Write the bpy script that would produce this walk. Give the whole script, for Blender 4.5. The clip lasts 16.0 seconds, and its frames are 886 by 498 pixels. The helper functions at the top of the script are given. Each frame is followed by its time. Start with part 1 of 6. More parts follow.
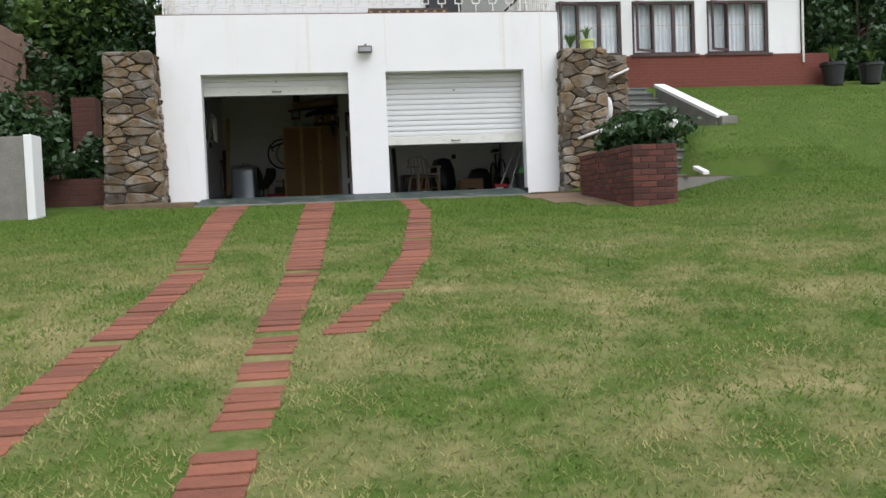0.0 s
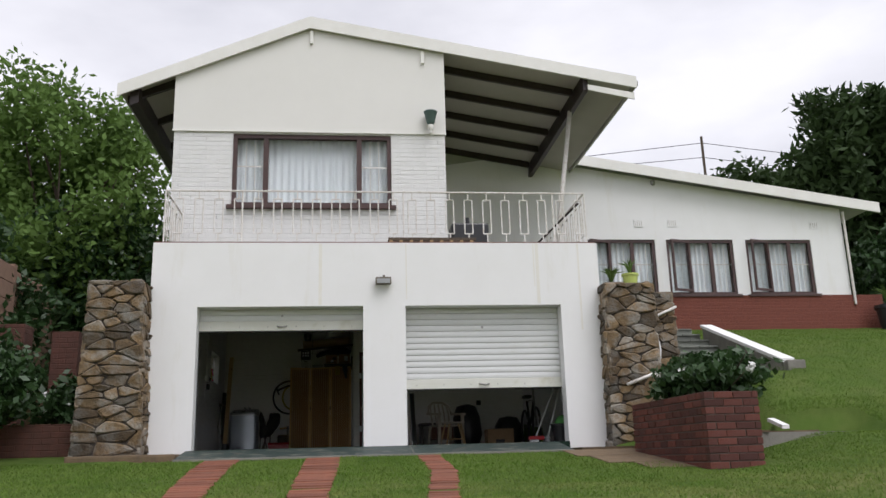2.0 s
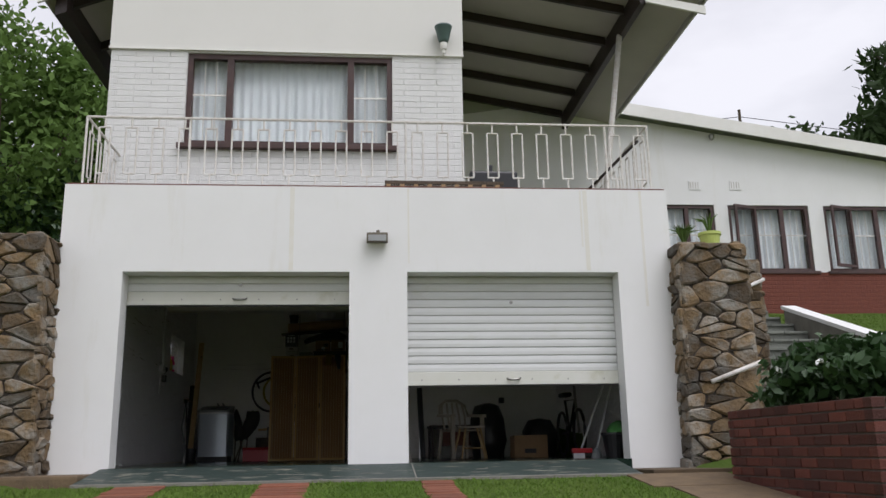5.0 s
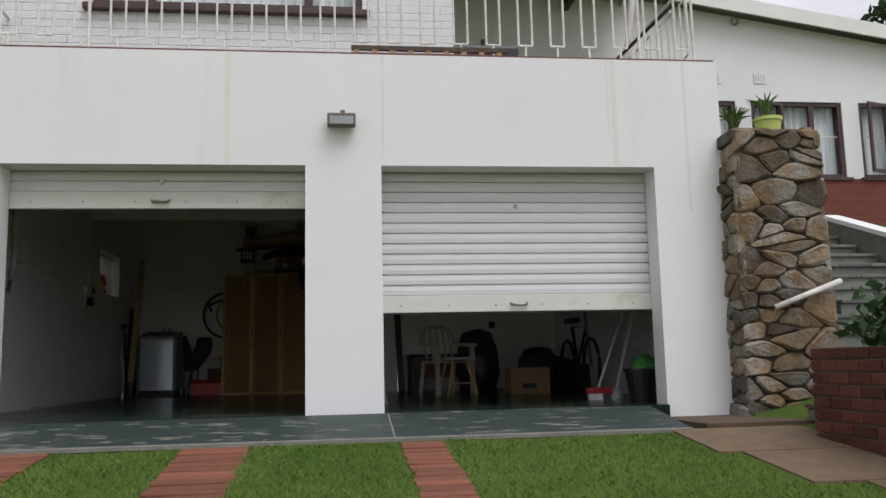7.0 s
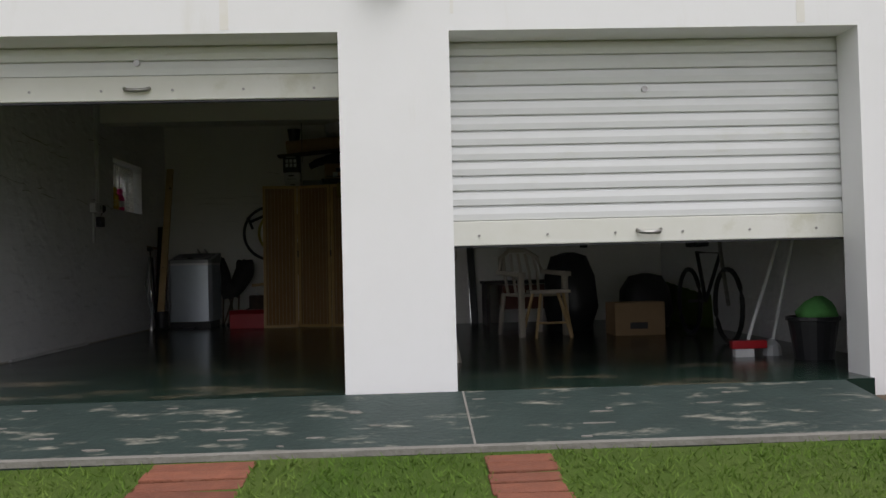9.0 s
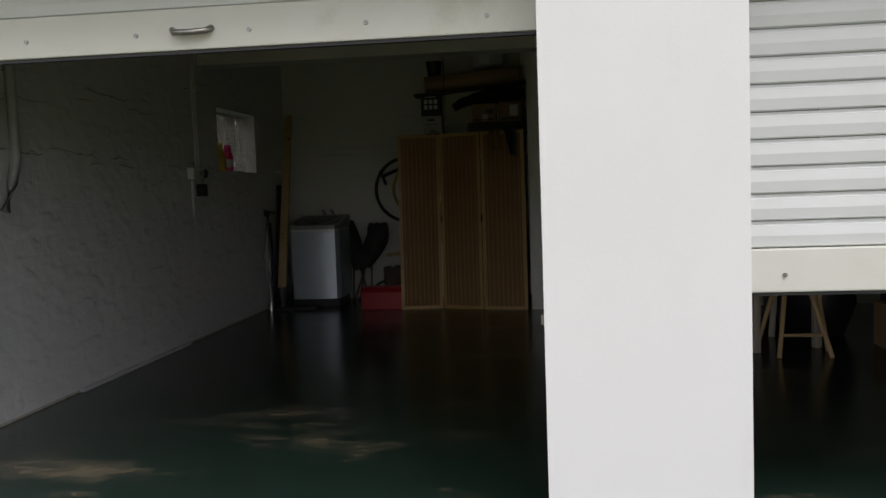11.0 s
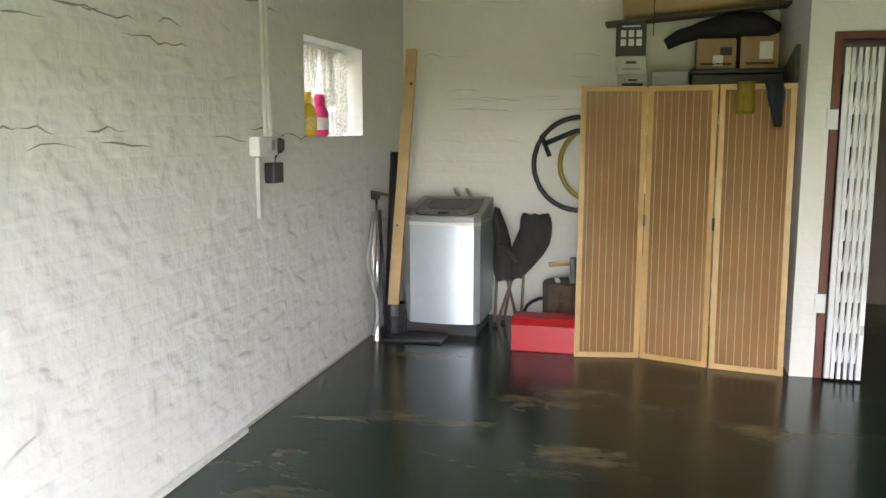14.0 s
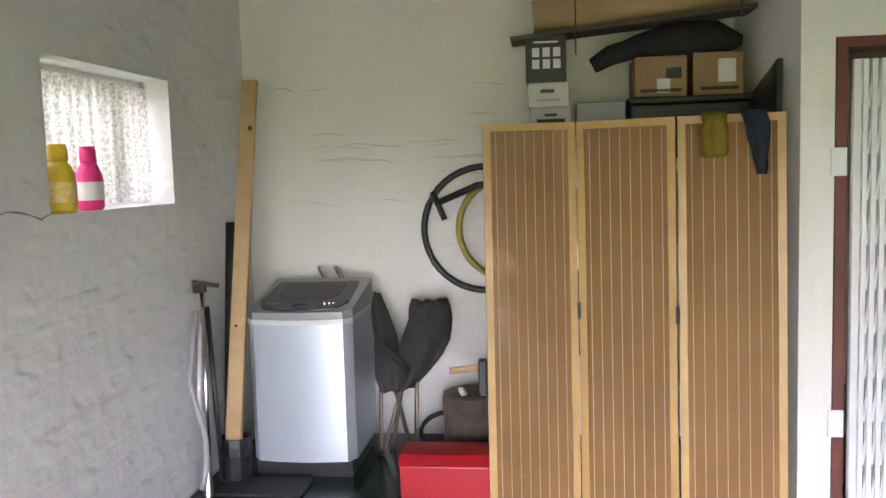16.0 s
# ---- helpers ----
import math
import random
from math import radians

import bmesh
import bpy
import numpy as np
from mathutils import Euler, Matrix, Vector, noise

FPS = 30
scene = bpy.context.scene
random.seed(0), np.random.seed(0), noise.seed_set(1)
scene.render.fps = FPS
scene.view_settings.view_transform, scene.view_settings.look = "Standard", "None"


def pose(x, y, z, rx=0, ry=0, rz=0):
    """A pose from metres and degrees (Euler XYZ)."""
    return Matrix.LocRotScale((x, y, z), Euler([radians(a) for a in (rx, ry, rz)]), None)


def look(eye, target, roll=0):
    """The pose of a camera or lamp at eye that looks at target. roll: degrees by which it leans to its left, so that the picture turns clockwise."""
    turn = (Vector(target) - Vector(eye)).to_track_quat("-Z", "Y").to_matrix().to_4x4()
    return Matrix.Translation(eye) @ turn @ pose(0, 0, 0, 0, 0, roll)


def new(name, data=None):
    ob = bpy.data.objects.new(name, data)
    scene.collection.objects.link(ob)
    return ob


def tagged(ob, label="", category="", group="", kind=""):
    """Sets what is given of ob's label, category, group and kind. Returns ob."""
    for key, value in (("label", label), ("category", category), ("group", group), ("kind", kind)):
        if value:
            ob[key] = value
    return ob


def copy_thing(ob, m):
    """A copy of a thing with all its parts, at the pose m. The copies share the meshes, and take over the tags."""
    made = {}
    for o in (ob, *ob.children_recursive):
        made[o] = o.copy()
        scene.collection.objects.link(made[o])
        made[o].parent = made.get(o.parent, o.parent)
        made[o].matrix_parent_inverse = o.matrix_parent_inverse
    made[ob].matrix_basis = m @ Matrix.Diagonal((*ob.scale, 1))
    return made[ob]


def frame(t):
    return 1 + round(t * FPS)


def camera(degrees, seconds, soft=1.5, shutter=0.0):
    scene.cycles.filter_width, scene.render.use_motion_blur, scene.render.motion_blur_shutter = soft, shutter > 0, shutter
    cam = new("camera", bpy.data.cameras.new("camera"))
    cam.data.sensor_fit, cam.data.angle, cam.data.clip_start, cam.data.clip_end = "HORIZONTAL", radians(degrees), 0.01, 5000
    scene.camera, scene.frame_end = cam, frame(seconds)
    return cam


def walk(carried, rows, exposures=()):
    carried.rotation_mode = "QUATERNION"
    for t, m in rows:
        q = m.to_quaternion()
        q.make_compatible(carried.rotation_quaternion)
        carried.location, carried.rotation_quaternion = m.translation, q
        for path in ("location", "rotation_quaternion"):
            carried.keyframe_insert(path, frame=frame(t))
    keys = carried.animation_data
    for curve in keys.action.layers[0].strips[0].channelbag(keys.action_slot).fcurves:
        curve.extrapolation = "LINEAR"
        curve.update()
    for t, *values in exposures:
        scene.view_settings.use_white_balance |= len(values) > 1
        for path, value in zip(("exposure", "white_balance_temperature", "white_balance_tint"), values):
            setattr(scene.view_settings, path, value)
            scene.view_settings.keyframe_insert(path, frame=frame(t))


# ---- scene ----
cam = camera(55.3, 16.0)

PATH = [
    (0, (-0.649, -14.803, -0.394), (-0.397, -12.821, -0.479), -2.3),
    (0.5, (-0.654, -14.431, -0.331), (-0.413, -12.457, -0.123), -1.8),
    (1, (-0.683, -13.915, -0.302), (-0.436, -11.976, 0.123), -1.8),
    (1.5, (-0.662, -13.372, -0.285), (-0.42, -11.44, 0.174), -1.7),
    (2, (-0.536, -12.845, -0.233), (-0.312, -10.918, 0.252), -1.6),
    (2.5, (-0.442, -12.282, -0.156), (-0.231, -10.35, 0.318), -1.5),
    (3, (-0.388, -11.727, -0.098), (-0.188, -9.782, 0.322), -1.5),
    (3.5, (-0.326, -11.148, -0.029), (-0.146, -9.195, 0.362), -1.4),
    (3.7, (-0.266, -10.92, 0.004), (-0.095, -8.976, 0.442), -1.3),
    (5.8, (-0.086, -8.43, 0.184), (0.122, -6.494, 0.65), -1.1),
    (6, (-0.056, -8.202, 0.209), (0.159, -6.265, 0.658), -1.2),
    (6.5, (-0.038, -7.695, 0.276), (0.196, -5.747, 0.66), -1.4),
    (7, (-0.013, -7.152, 0.383), (0.23, -5.185, 0.654), -1.3),
    (7.5, (0.068, -6.633, 0.476), (0.294, -4.654, 0.651), -1.1),
    (8, (0.098, -6.065, 0.508), (0.302, -4.079, 0.641), -1.1),
    (10.5, (-0.123, -3.224, 1.126), (-0.295, -1.233, 1.029), -2.0),
    (11, (-0.299, -2.733, 1.222), (-0.533, -0.751, 1.088), -2.0),
    (11.5, (-0.459, -2.47, 1.291), (-0.758, -0.498, 1.136), -2.1),
    (12, (-0.687, -1.85, 1.284), (-1.041, 0.113, 1.132), -1.7),
    (12.5, (-0.847, -1.225, 1.369), (-1.246, 0.73, 1.232), -1.6),
    (13, (-0.953, -0.724, 1.458), (-1.393, 1.223, 1.341), -0.3),
    (13.5, (-1.159, -0.191, 1.517), (-1.61, 1.75, 1.346), 0.6),
    (14, (-1.343, 0.288, 1.562), (-1.805, 2.213, 1.276), 0.1),
    (14.5, (-1.487, 0.725, 1.603), (-1.921, 2.652, 1.288), -1.4),
    (15, (-1.498, 1.168, 1.618), (-1.852, 3.118, 1.346), -2.3),
    (15.5, (-1.481, 1.629, 1.621), (-1.756, 3.597, 1.392), -2.0),
    (16, (-1.481, 2.085, 1.623), (-1.732, 4.06, 1.438), -1.7),
]
EXPOSURES = [(0, 0.98, 6000, 13), (0.5, 0.84, 6080, 14), (1.0, 0.7, 6150, 15), (3.5, 0.63, 6120, 15), (6, 0.48, 6100, 15), (10.5, 0.75, 6250, 15), (11.2, 0.8, 6250, 16), (11.8, 1.0, 6300, 17), (12.1, 1.8, 6300, 13), (12.6, 3.8, 6200, 9), (13.4, 5.0, 6400, 14), (14, 5.2, 6300, 16), (15, 5.0, 6100, 20), (16, 5.45, 5950, 26)]
walk(cam, [(t, look(eye, target, roll)) for t, eye, target, roll in PATH], EXPOSURES)

# world: an overcast sky with thin bright cloud, and a weak wide sun behind it
SUN_EL, SUN_AZ = radians(58), radians(150)
world = bpy.data.worlds.new("world")
scene.world = world
world.use_nodes = True
wn, wl = world.node_tree.nodes, world.node_tree.links
sky = wn.new("ShaderNodeTexSky")
sky.sky_type, sky.sun_disc, sky.sun_elevation, sky.sun_rotation = "NISHITA", False, SUN_EL, SUN_AZ
scale = wn.new("ShaderNodeVectorMath"); scale.operation = "SCALE"; scale.inputs[3].default_value = 0.09
wl.new(sky.outputs[0], scale.inputs[0])
wc = wn.new("ShaderNodeTexCoord")
wm = wn.new("ShaderNodeMapping"); wm.inputs[3].default_value = (1, 1, 2.5)
wl.new(wc.outputs["Generated"], wm.inputs[0])
cloud = wn.new("ShaderNodeTexNoise"); cloud.inputs["Scale"].default_value = 2.6; cloud.inputs["Detail"].default_value = 6
wl.new(wm.outputs[0], cloud.inputs["Vector"])
cr = wn.new("ShaderNodeValToRGB")
cr.color_ramp.elements[0].position, cr.color_ramp.elements[0].color = 0.35, (0.70, 0.69, 0.69, 1)
cr.color_ramp.elements[1].position, cr.color_ramp.elements[1].color = 0.62, (0.97, 0.95, 0.93, 1)
wl.new(cloud.outputs[0], cr.inputs[0])
wx = wn.new("ShaderNodeMixRGB"); wx.inputs[0].default_value = 0.88
wl.new(scale.outputs[0], wx.inputs[1]); wl.new(cr.outputs[0], wx.inputs[2])
wl.new(wx.outputs[0], wn["Background"].inputs[0])
wn["Background"].inputs[1].default_value = 0.74
sun = new("sun", bpy.data.lights.new("sun", "SUN"))
sun.data.energy, sun.data.angle, sun.data.color = 1.3, radians(40), (1, 0.97, 0.93)
sun.matrix_world = look((0, 0, 0), (-0.5 * math.sin(SUN_AZ), -0.5 * math.cos(SUN_AZ), -0.8))


# ---------- materials ----------
def mat(name, base, rough=0.7, var=None, scale=3.0, amount=0.5, bump=0.0, bscale=40.0, metal=0.0, spec=0.5,
        stain=None, sscale=0.7, sstretch=(1, 1, 1), slo=0.5, shi=0.7, brick=None, rnd=0.0, trans=0.0, rvar=0.0, lump=0.0):
    m = bpy.data.materials.new(name)
    m.use_nodes = True
    n, l = m.node_tree.nodes, m.node_tree.links
    b = n["Principled BSDF"]
    tc = n.new("ShaderNodeTexCoord")
    var = var or [c * 0.72 for c in base]
    n1 = n.new("ShaderNodeTexNoise"); n1.inputs["Scale"].default_value = scale; n1.inputs["Detail"].default_value = 8
    n1.inputs["Roughness"].default_value = 0.65
    l.new(tc.outputs["Object"], n1.inputs["Vector"])
    r1 = n.new("ShaderNodeValToRGB")
    r1.color_ramp.elements[0].position, r1.color_ramp.elements[1].position = 0.5 - 0.35 * amount, 0.5 + 0.35 * amount
    r1.color_ramp.elements[0].color, r1.color_ramp.elements[1].color = (*var, 1), (*base, 1)
    l.new(n1.outputs[0], r1.inputs[0])
    col = r1.outputs[0]
    if stain:
        mp = n.new("ShaderNodeMapping"); mp.inputs[3].default_value = sstretch
        l.new(tc.outputs["Object"], mp.inputs[0])
        n2 = n.new("ShaderNodeTexNoise"); n2.inputs["Scale"].default_value = sscale; n2.inputs["Detail"].default_value = 10
        n2.inputs["Roughness"].default_value = 0.7
        l.new(mp.outputs[0], n2.inputs["Vector"])
        mr = n.new("ShaderNodeMapRange"); mr.inputs[1].default_value, mr.inputs[2].default_value = slo, shi
        l.new(n2.outputs[0], mr.inputs[0])
        mx = n.new("ShaderNodeMixRGB"); mx.inputs[2].default_value = (*stain, 1)
        l.new(mr.outputs[0], mx.inputs[0]); l.new(col, mx.inputs[1])
        col = mx.outputs[0]
    if rnd:
        oi = n.new("ShaderNodeObjectInfo")
        hs = n.new("ShaderNodeHueSaturation")
        mr2 = n.new("ShaderNodeMapRange"); mr2.inputs[3].default_value, mr2.inputs[4].default_value = 1 - rnd, 1 + rnd
        l.new(oi.outputs["Random"], mr2.inputs[0]); l.new(mr2.outputs[0], hs.inputs["Value"]); l.new(col, hs.inputs["Color"])
        col = hs.outputs[0]
    l.new(col, b.inputs["Base Color"])
    b.inputs["Roughness"].default_value, b.inputs["Metallic"].default_value = rough, metal
    b.inputs["Specular IOR Level"].default_value = spec
    if rvar:
        rr = n.new("ShaderNodeMapRange"); rr.inputs[3].default_value, rr.inputs[4].default_value = rough - rvar, rough + rvar
        l.new(n1.outputs[0], rr.inputs[0]); l.new(rr.outputs[0], b.inputs["Roughness"])
    if trans:
        tr = n.new("ShaderNodeBsdfTranslucent"); l.new(col, tr.inputs[0])
        ms = n.new("ShaderNodeMixShader"); ms.inputs[0].default_value = trans
        l.new(b.outputs[0], ms.inputs[1]); l.new(tr.outputs[0], ms.inputs[2])
        l.new(ms.outputs[0], n["Material Output"].inputs[0])
    if bump or brick:
        bp = n.new("ShaderNodeBump"); bp.inputs["Strength"].default_value = min(1.0, bump or 0.6)
        bp.inputs["Distance"].default_value = 0.02
        n3 = n.new("ShaderNodeTexNoise"); n3.inputs["Scale"].default_value = bscale; n3.inputs["Detail"].default_value = 5
        l.new(tc.outputs["Object"], n3.inputs["Vector"])
        h = n3.outputs[0]
        if lump:
            lm = n.new("ShaderNodeMapping"); lm.inputs[3].default_value = (1, 0.75, 1.3)
            l.new(tc.outputs["Object"], lm.inputs[0])
            ln = n.new("ShaderNodeTexNoise"); ln.inputs["Scale"].default_value = 7.0; ln.inputs["Detail"].default_value = 1
            l.new(lm.outputs[0], ln.inputs["Vector"])
            lr = n.new("ShaderNodeMapRange"); lr.interpolation_type = "SMOOTHSTEP"
            lr.inputs[1].default_value, lr.inputs[2].default_value = 0.5, 0.7
            lr.inputs[4].default_value = lump
            l.new(ln.outputs[0], lr.inputs[0])
            la = n.new("ShaderNodeMath"); la.operation = "ADD"
            l.new(h, la.inputs[0]); l.new(lr.outputs[0], la.inputs[1])
            h = la.outputs[0]
        if brick:
            axes, bw, bh, soft, depth = brick
            sp = n.new("ShaderNodeSeparateXYZ"); l.new(tc.outputs["Object"], sp.inputs[0])
            cb = n.new("ShaderNodeCombineXYZ")
            wob = n.new("ShaderNodeTexNoise"); wob.inputs["Scale"].default_value = 3.0
            l.new(tc.outputs["Object"], wob.inputs["Vector"])
            wadd = n.new("ShaderNodeMath"); wadd.operation = "MULTIPLY_ADD"; wadd.inputs[1].default_value = soft * 0.9
            l.new(wob.outputs[0], wadd.inputs[0]); l.new(sp.outputs["XYZ".index(axes[1])], wadd.inputs[2])
            l.new(sp.outputs["XYZ".index(axes[0])], cb.inputs[0]); l.new(wadd.outputs[0], cb.inputs[1])
            bt = n.new("ShaderNodeTexBrick")
            bt.inputs["Scale"].default_value = 1.0; bt.inputs["Brick Width"].default_value = bw; bt.inputs["Row Height"].default_value = bh
            bt.inputs["Mortar Size"].default_value = soft; bt.inputs["Mortar Smooth"].default_value = 1.0
            bt.inputs["Color1"].default_value = (1, 1, 1, 1); bt.inputs["Color2"].default_value = (0.8, 0.8, 0.8, 1)
            bt.inputs["Mortar"].default_value = (0, 0, 0, 1)
            l.new(cb.outputs[0], bt.inputs["Vector"])
            ma = n.new("ShaderNodeMath"); ma.operation = "MULTIPLY_ADD"; ma.inputs[1].default_value = depth
            l.new(bt.outputs["Color"], ma.inputs[0]); l.new(h, ma.inputs[2])
            h = ma.outputs[0]
        l.new(h, bp.inputs["Height"])
        l.new(bp.outputs[0], b.inputs["Normal"])
    return m


def glass(name, tint=(0.95, 0.97, 0.97)):
    m = bpy.data.materials.new(name)
    m.use_nodes = True
    b = m.node_tree.nodes["Principled BSDF"]
    b.inputs["Base Color"].default_value = (*tint, 1)
    b.inputs["Roughness"].default_value = 0.03
    b.inputs["Transmission Weight"].default_value = 1.0
    b.inputs["IOR"].default_value = 1.1
    return m


WHITE = mat("white_plaster", (0.80, 0.80, 0.79), 0.85, (0.75, 0.75, 0.73), 1.2, 0.8, 0.03, 90,
            stain=(0.66, 0.64, 0.56), sscale=1.6, sstretch=(1.5, 1.5, 0.25), slo=0.56, shi=0.9)
WHITE_BRICK = mat("white_painted_brick", (0.78, 0.78, 0.76), 0.75, (0.70, 0.70, 0.68), 5, 0.8, 0.8, 60,
                  brick=("XZ", 0.46, 0.085, 0.007, 0.8))
BOARD = mat("painted_gable_board", (0.74, 0.73, 0.69), 0.7, (0.68, 0.67, 0.63), 0.8, 1.0, 0.05, 50)
FASCIA = mat("fascia_paint", (0.80, 0.79, 0.75), 0.6, (0.70, 0.69, 0.64), 2, 0.7, 0.05)
DARKWOOD = mat("dark_stained_wood", (0.035, 0.022, 0.018), 0.5, (0.018, 0.012, 0.011), 6, 0.6, 0.1)
WINWOOD = mat("brown_window_wood", (0.075, 0.035, 0.028), 0.45, (0.04, 0.02, 0.018), 8, 0.6, 0.1)
SOFFIT = mat("soffit_board", (0.48, 0.45, 0.40), 0.8, (0.40, 0.37, 0.33), 1, 0.7)
ROOFM = mat("roof_sheet", (0.55, 0.54, 0.50), 0.6, (0.42, 0.41, 0.38), 2, 0.7)
RAILM = mat("white_rail_paint", (0.74, 0.73, 0.70), 0.45, (0.55, 0.50, 0.44), 12, 0.5)
SLAT = mat("white_steel_slat", (0.72, 0.73, 0.72), 0.4, (0.66, 0.67, 0.65), 3, 0.9, 0.0,
           stain=(0.52, 0.52, 0.38), sscale=1.3, sstretch=(1, 1, 3), slo=0.58, shi=0.85)
RAILSTEEL = mat("yellowed_steel_rail", (0.70, 0.70, 0.65), 0.4, (0.62, 0.62, 0.53), 2, 0.9, 0.03, 30,
                stain=(0.45, 0.44, 0.30), sscale=1.6, slo=0.56, shi=0.8)
METAL = mat("worn_metal", (0.45, 0.44, 0.42), 0.35, (0.25, 0.24, 0.22), 20, 0.6, metal=1.0)
CHROME = mat("chrome", (0.7, 0.7, 0.7), 0.15, (0.6, 0.6, 0.6), 10, 0.5, metal=1.0)
FLOOR = mat("green_floor_paint", (0.016, 0.034, 0.024), 0.2, (0.008, 0.018, 0.014), 1.5, 0.9, 0.05, 25, spec=0.3,
            stain=(0.19, 0.155, 0.10), sscale=1.5, sstretch=(0.6, 1.3, 1), slo=0.53, shi=0.70, rvar=0.08)
APRON = mat("worn_green_apron", (0.034, 0.054, 0.047), 0.6, (0.018, 0.030, 0.026), 4, 0.9, 0.3, 30,
            stain=(0.27, 0.26, 0.21), sscale=6.5, sstretch=(0.45, 1.3, 1), slo=0.56, shi=0.68)
INWALL = mat("bagged_brick_side", (0.81, 0.81, 0.80), 0.42, (0.73, 0.73, 0.73), 2.5, 0.8, 1.0, 6.0, lump=0.33,
             brick=("YZ", 0.24, 0.085, 0.012, 0.03), stain=(0.46, 0.43, 0.36), sscale=1.6, sstretch=(1, 0.35, 3.2), slo=0.62, shi=0.84)
INBACK = mat("bagged_brick_back", (0.82, 0.81, 0.76), 0.6, (0.76, 0.75, 0.69), 1.5, 0.8, 0.5, 10,
             brick=("XZ", 0.24, 0.085, 0.02, 0.1))
CEIL = mat("ceiling_paint", (0.80, 0.79, 0.71), 0.8, (0.74, 0.73, 0.65), 1.2, 0.8, 0.1, 20)
DIRT = mat("skirting_dirt", (0.42, 0.38, 0.30), 0.9, (0.60, 0.58, 0.52), 9, 0.7, 0.3, 40)
BRICK = mat("red_brick", (0.13, 0.030, 0.017), 0.85, (0.062, 0.019, 0.013), 9, 0.8, 0.5, 70, rnd=0.45,
            stain=(0.05, 0.035, 0.035), sscale=2.2, slo=0.5, shi=0.8)
PAVER = mat("brick_paver", (0.235, 0.08, 0.042), 0.9, (0.14, 0.052, 0.03), 12, 0.8, 0.5, 60, rnd=0.25,
            stain=(0.10, 0.075, 0.06), sscale=3, slo=0.55, shi=0.85)
BASEBRICK = mat("face_brick_base", (0.20, 0.055, 0.03), 0.8, (0.13, 0.036, 0.025), 14, 0.8, 0.6, 60, brick=("XZ", 0.23, 0.085, 0.008, 1.4))
# red brick again, darkened in colour for the trees' shade on the left
SHADEBRICK = mat("shaded_brick", (0.12, 0.045, 0.03), 0.9, (0.06, 0.03, 0.022), 7, 0.9, 0.6, 60, brick=("XZ", 0.23, 0.085, 0.008, 1.4))
FENCEBRICK = mat("precast_fence", (0.33, 0.21, 0.15), 0.9, (0.22, 0.14, 0.10), 4, 0.8, 0.4, 30)
MORTAR = mat("mortar", (0.13, 0.105, 0.09), 0.95, (0.08, 0.065, 0.055), 15, 0.7, 0.5, 60)
STONE = mat("rubble_stone", (0.21, 0.14, 0.068), 0.9, (0.06, 0.043, 0.026), 6, 0.8, 1.0, 26, rnd=0.6,
            stain=(0.20, 0.19, 0.165), sscale=3.4, slo=0.46, shi=0.64)
STONEDARK = mat("stone_joint", (0.075, 0.06, 0.048), 0.95, (0.035, 0.03, 0.025), 12, 0.8, 0.6, 40)
SLATE = mat("step_slate", (0.23, 0.24, 0.21), 0.85, (0.12, 0.13, 0.11), 6, 0.9, 0.5, 30, rnd=0.3)
PAVING = mat("flagstone", (0.18, 0.122, 0.066), 0.9, (0.075, 0.055, 0.036), 5, 0.9, 0.4, 30, rnd=0.25)
CONC = mat("grey_concrete", (0.26, 0.25, 0.22), 0.95, (0.14, 0.13, 0.11), 4, 0.9, 0.5, 40)
GRASSM = mat("lawn", (0.10, 0.155, 0.028), 0.95, (0.048, 0.092, 0.015), 1.6, 1.0, 0.9, 120, spec=0.12,
             stain=(0.34, 0.285, 0.14), sscale=1.3, slo=0.42, shi=0.70)
BLADE = mat("grass_blade", (0.145, 0.235, 0.038), 0.8, (0.075, 0.15, 0.022), 1.4, 1.0, spec=0.12,
            stain=(0.44, 0.37, 0.17), sscale=1.9, slo=0.40, shi=0.70, trans=0.25)


def dry_below(m, y0, y1):
    """Straw shows on the lower, drier lawn and fades towards the watered beds by the house."""
    n, l = m.node_tree.nodes, m.node_tree.links
    mx = [k for k in n if k.bl_idname == "ShaderNodeMixRGB"][0]
    old = mx.inputs[0].links[0].from_socket
    tc = n.new("ShaderNodeTexCoord"); sp = n.new("ShaderNodeSeparateXYZ")
    l.new(tc.outputs["Object"], sp.inputs[0])
    mr = n.new("ShaderNodeMapRange")
    mr.inputs[1].default_value, mr.inputs[2].default_value = y0, y1
    mr.inputs[3].default_value, mr.inputs[4].default_value = 1.0, 0.12
    l.new(sp.outputs[1], mr.inputs[0])
    mu = n.new("ShaderNodeMath"); mu.operation = "MULTIPLY"
    l.new(old, mu.inputs[0]); l.new(mr.outputs[0], mu.inputs[1])
    l.new(mu.outputs[0], mx.inputs[0])


dry_below(GRASSM, -8.5, -3.5)
dry_below(BLADE, -8.5, -3.5)
LEAF1 = mat("leaf_light", (0.17, 0.27, 0.065), 0.65, (0.08, 0.145, 0.034), 0.9, 1.0, spec=0.2, trans=0.35)
LEAF2 = mat("leaf_dark", (0.05, 0.085, 0.026), 0.65, (0.024, 0.045, 0.015), 1.2, 1.0, spec=0.2, trans=0.25)
LEAF3 = mat("leaf_bush", (0.043, 0.092, 0.024), 0.45, (0.018, 0.045, 0.014), 5, 1.0, spec=0.4, trans=0.15)
PETAL = mat("white_petal", (0.8, 0.8, 0.78), 0.7)
BARK = mat("bark", (0.12, 0.09, 0.065), 0.95, (0.06, 0.045, 0.035), 8, 0.8, 0.8, 30)
SOIL = mat("soil", (0.05, 0.035, 0.025), 1.0, (0.03, 0.02, 0.015), 10, 0.7, 0.6, 40)
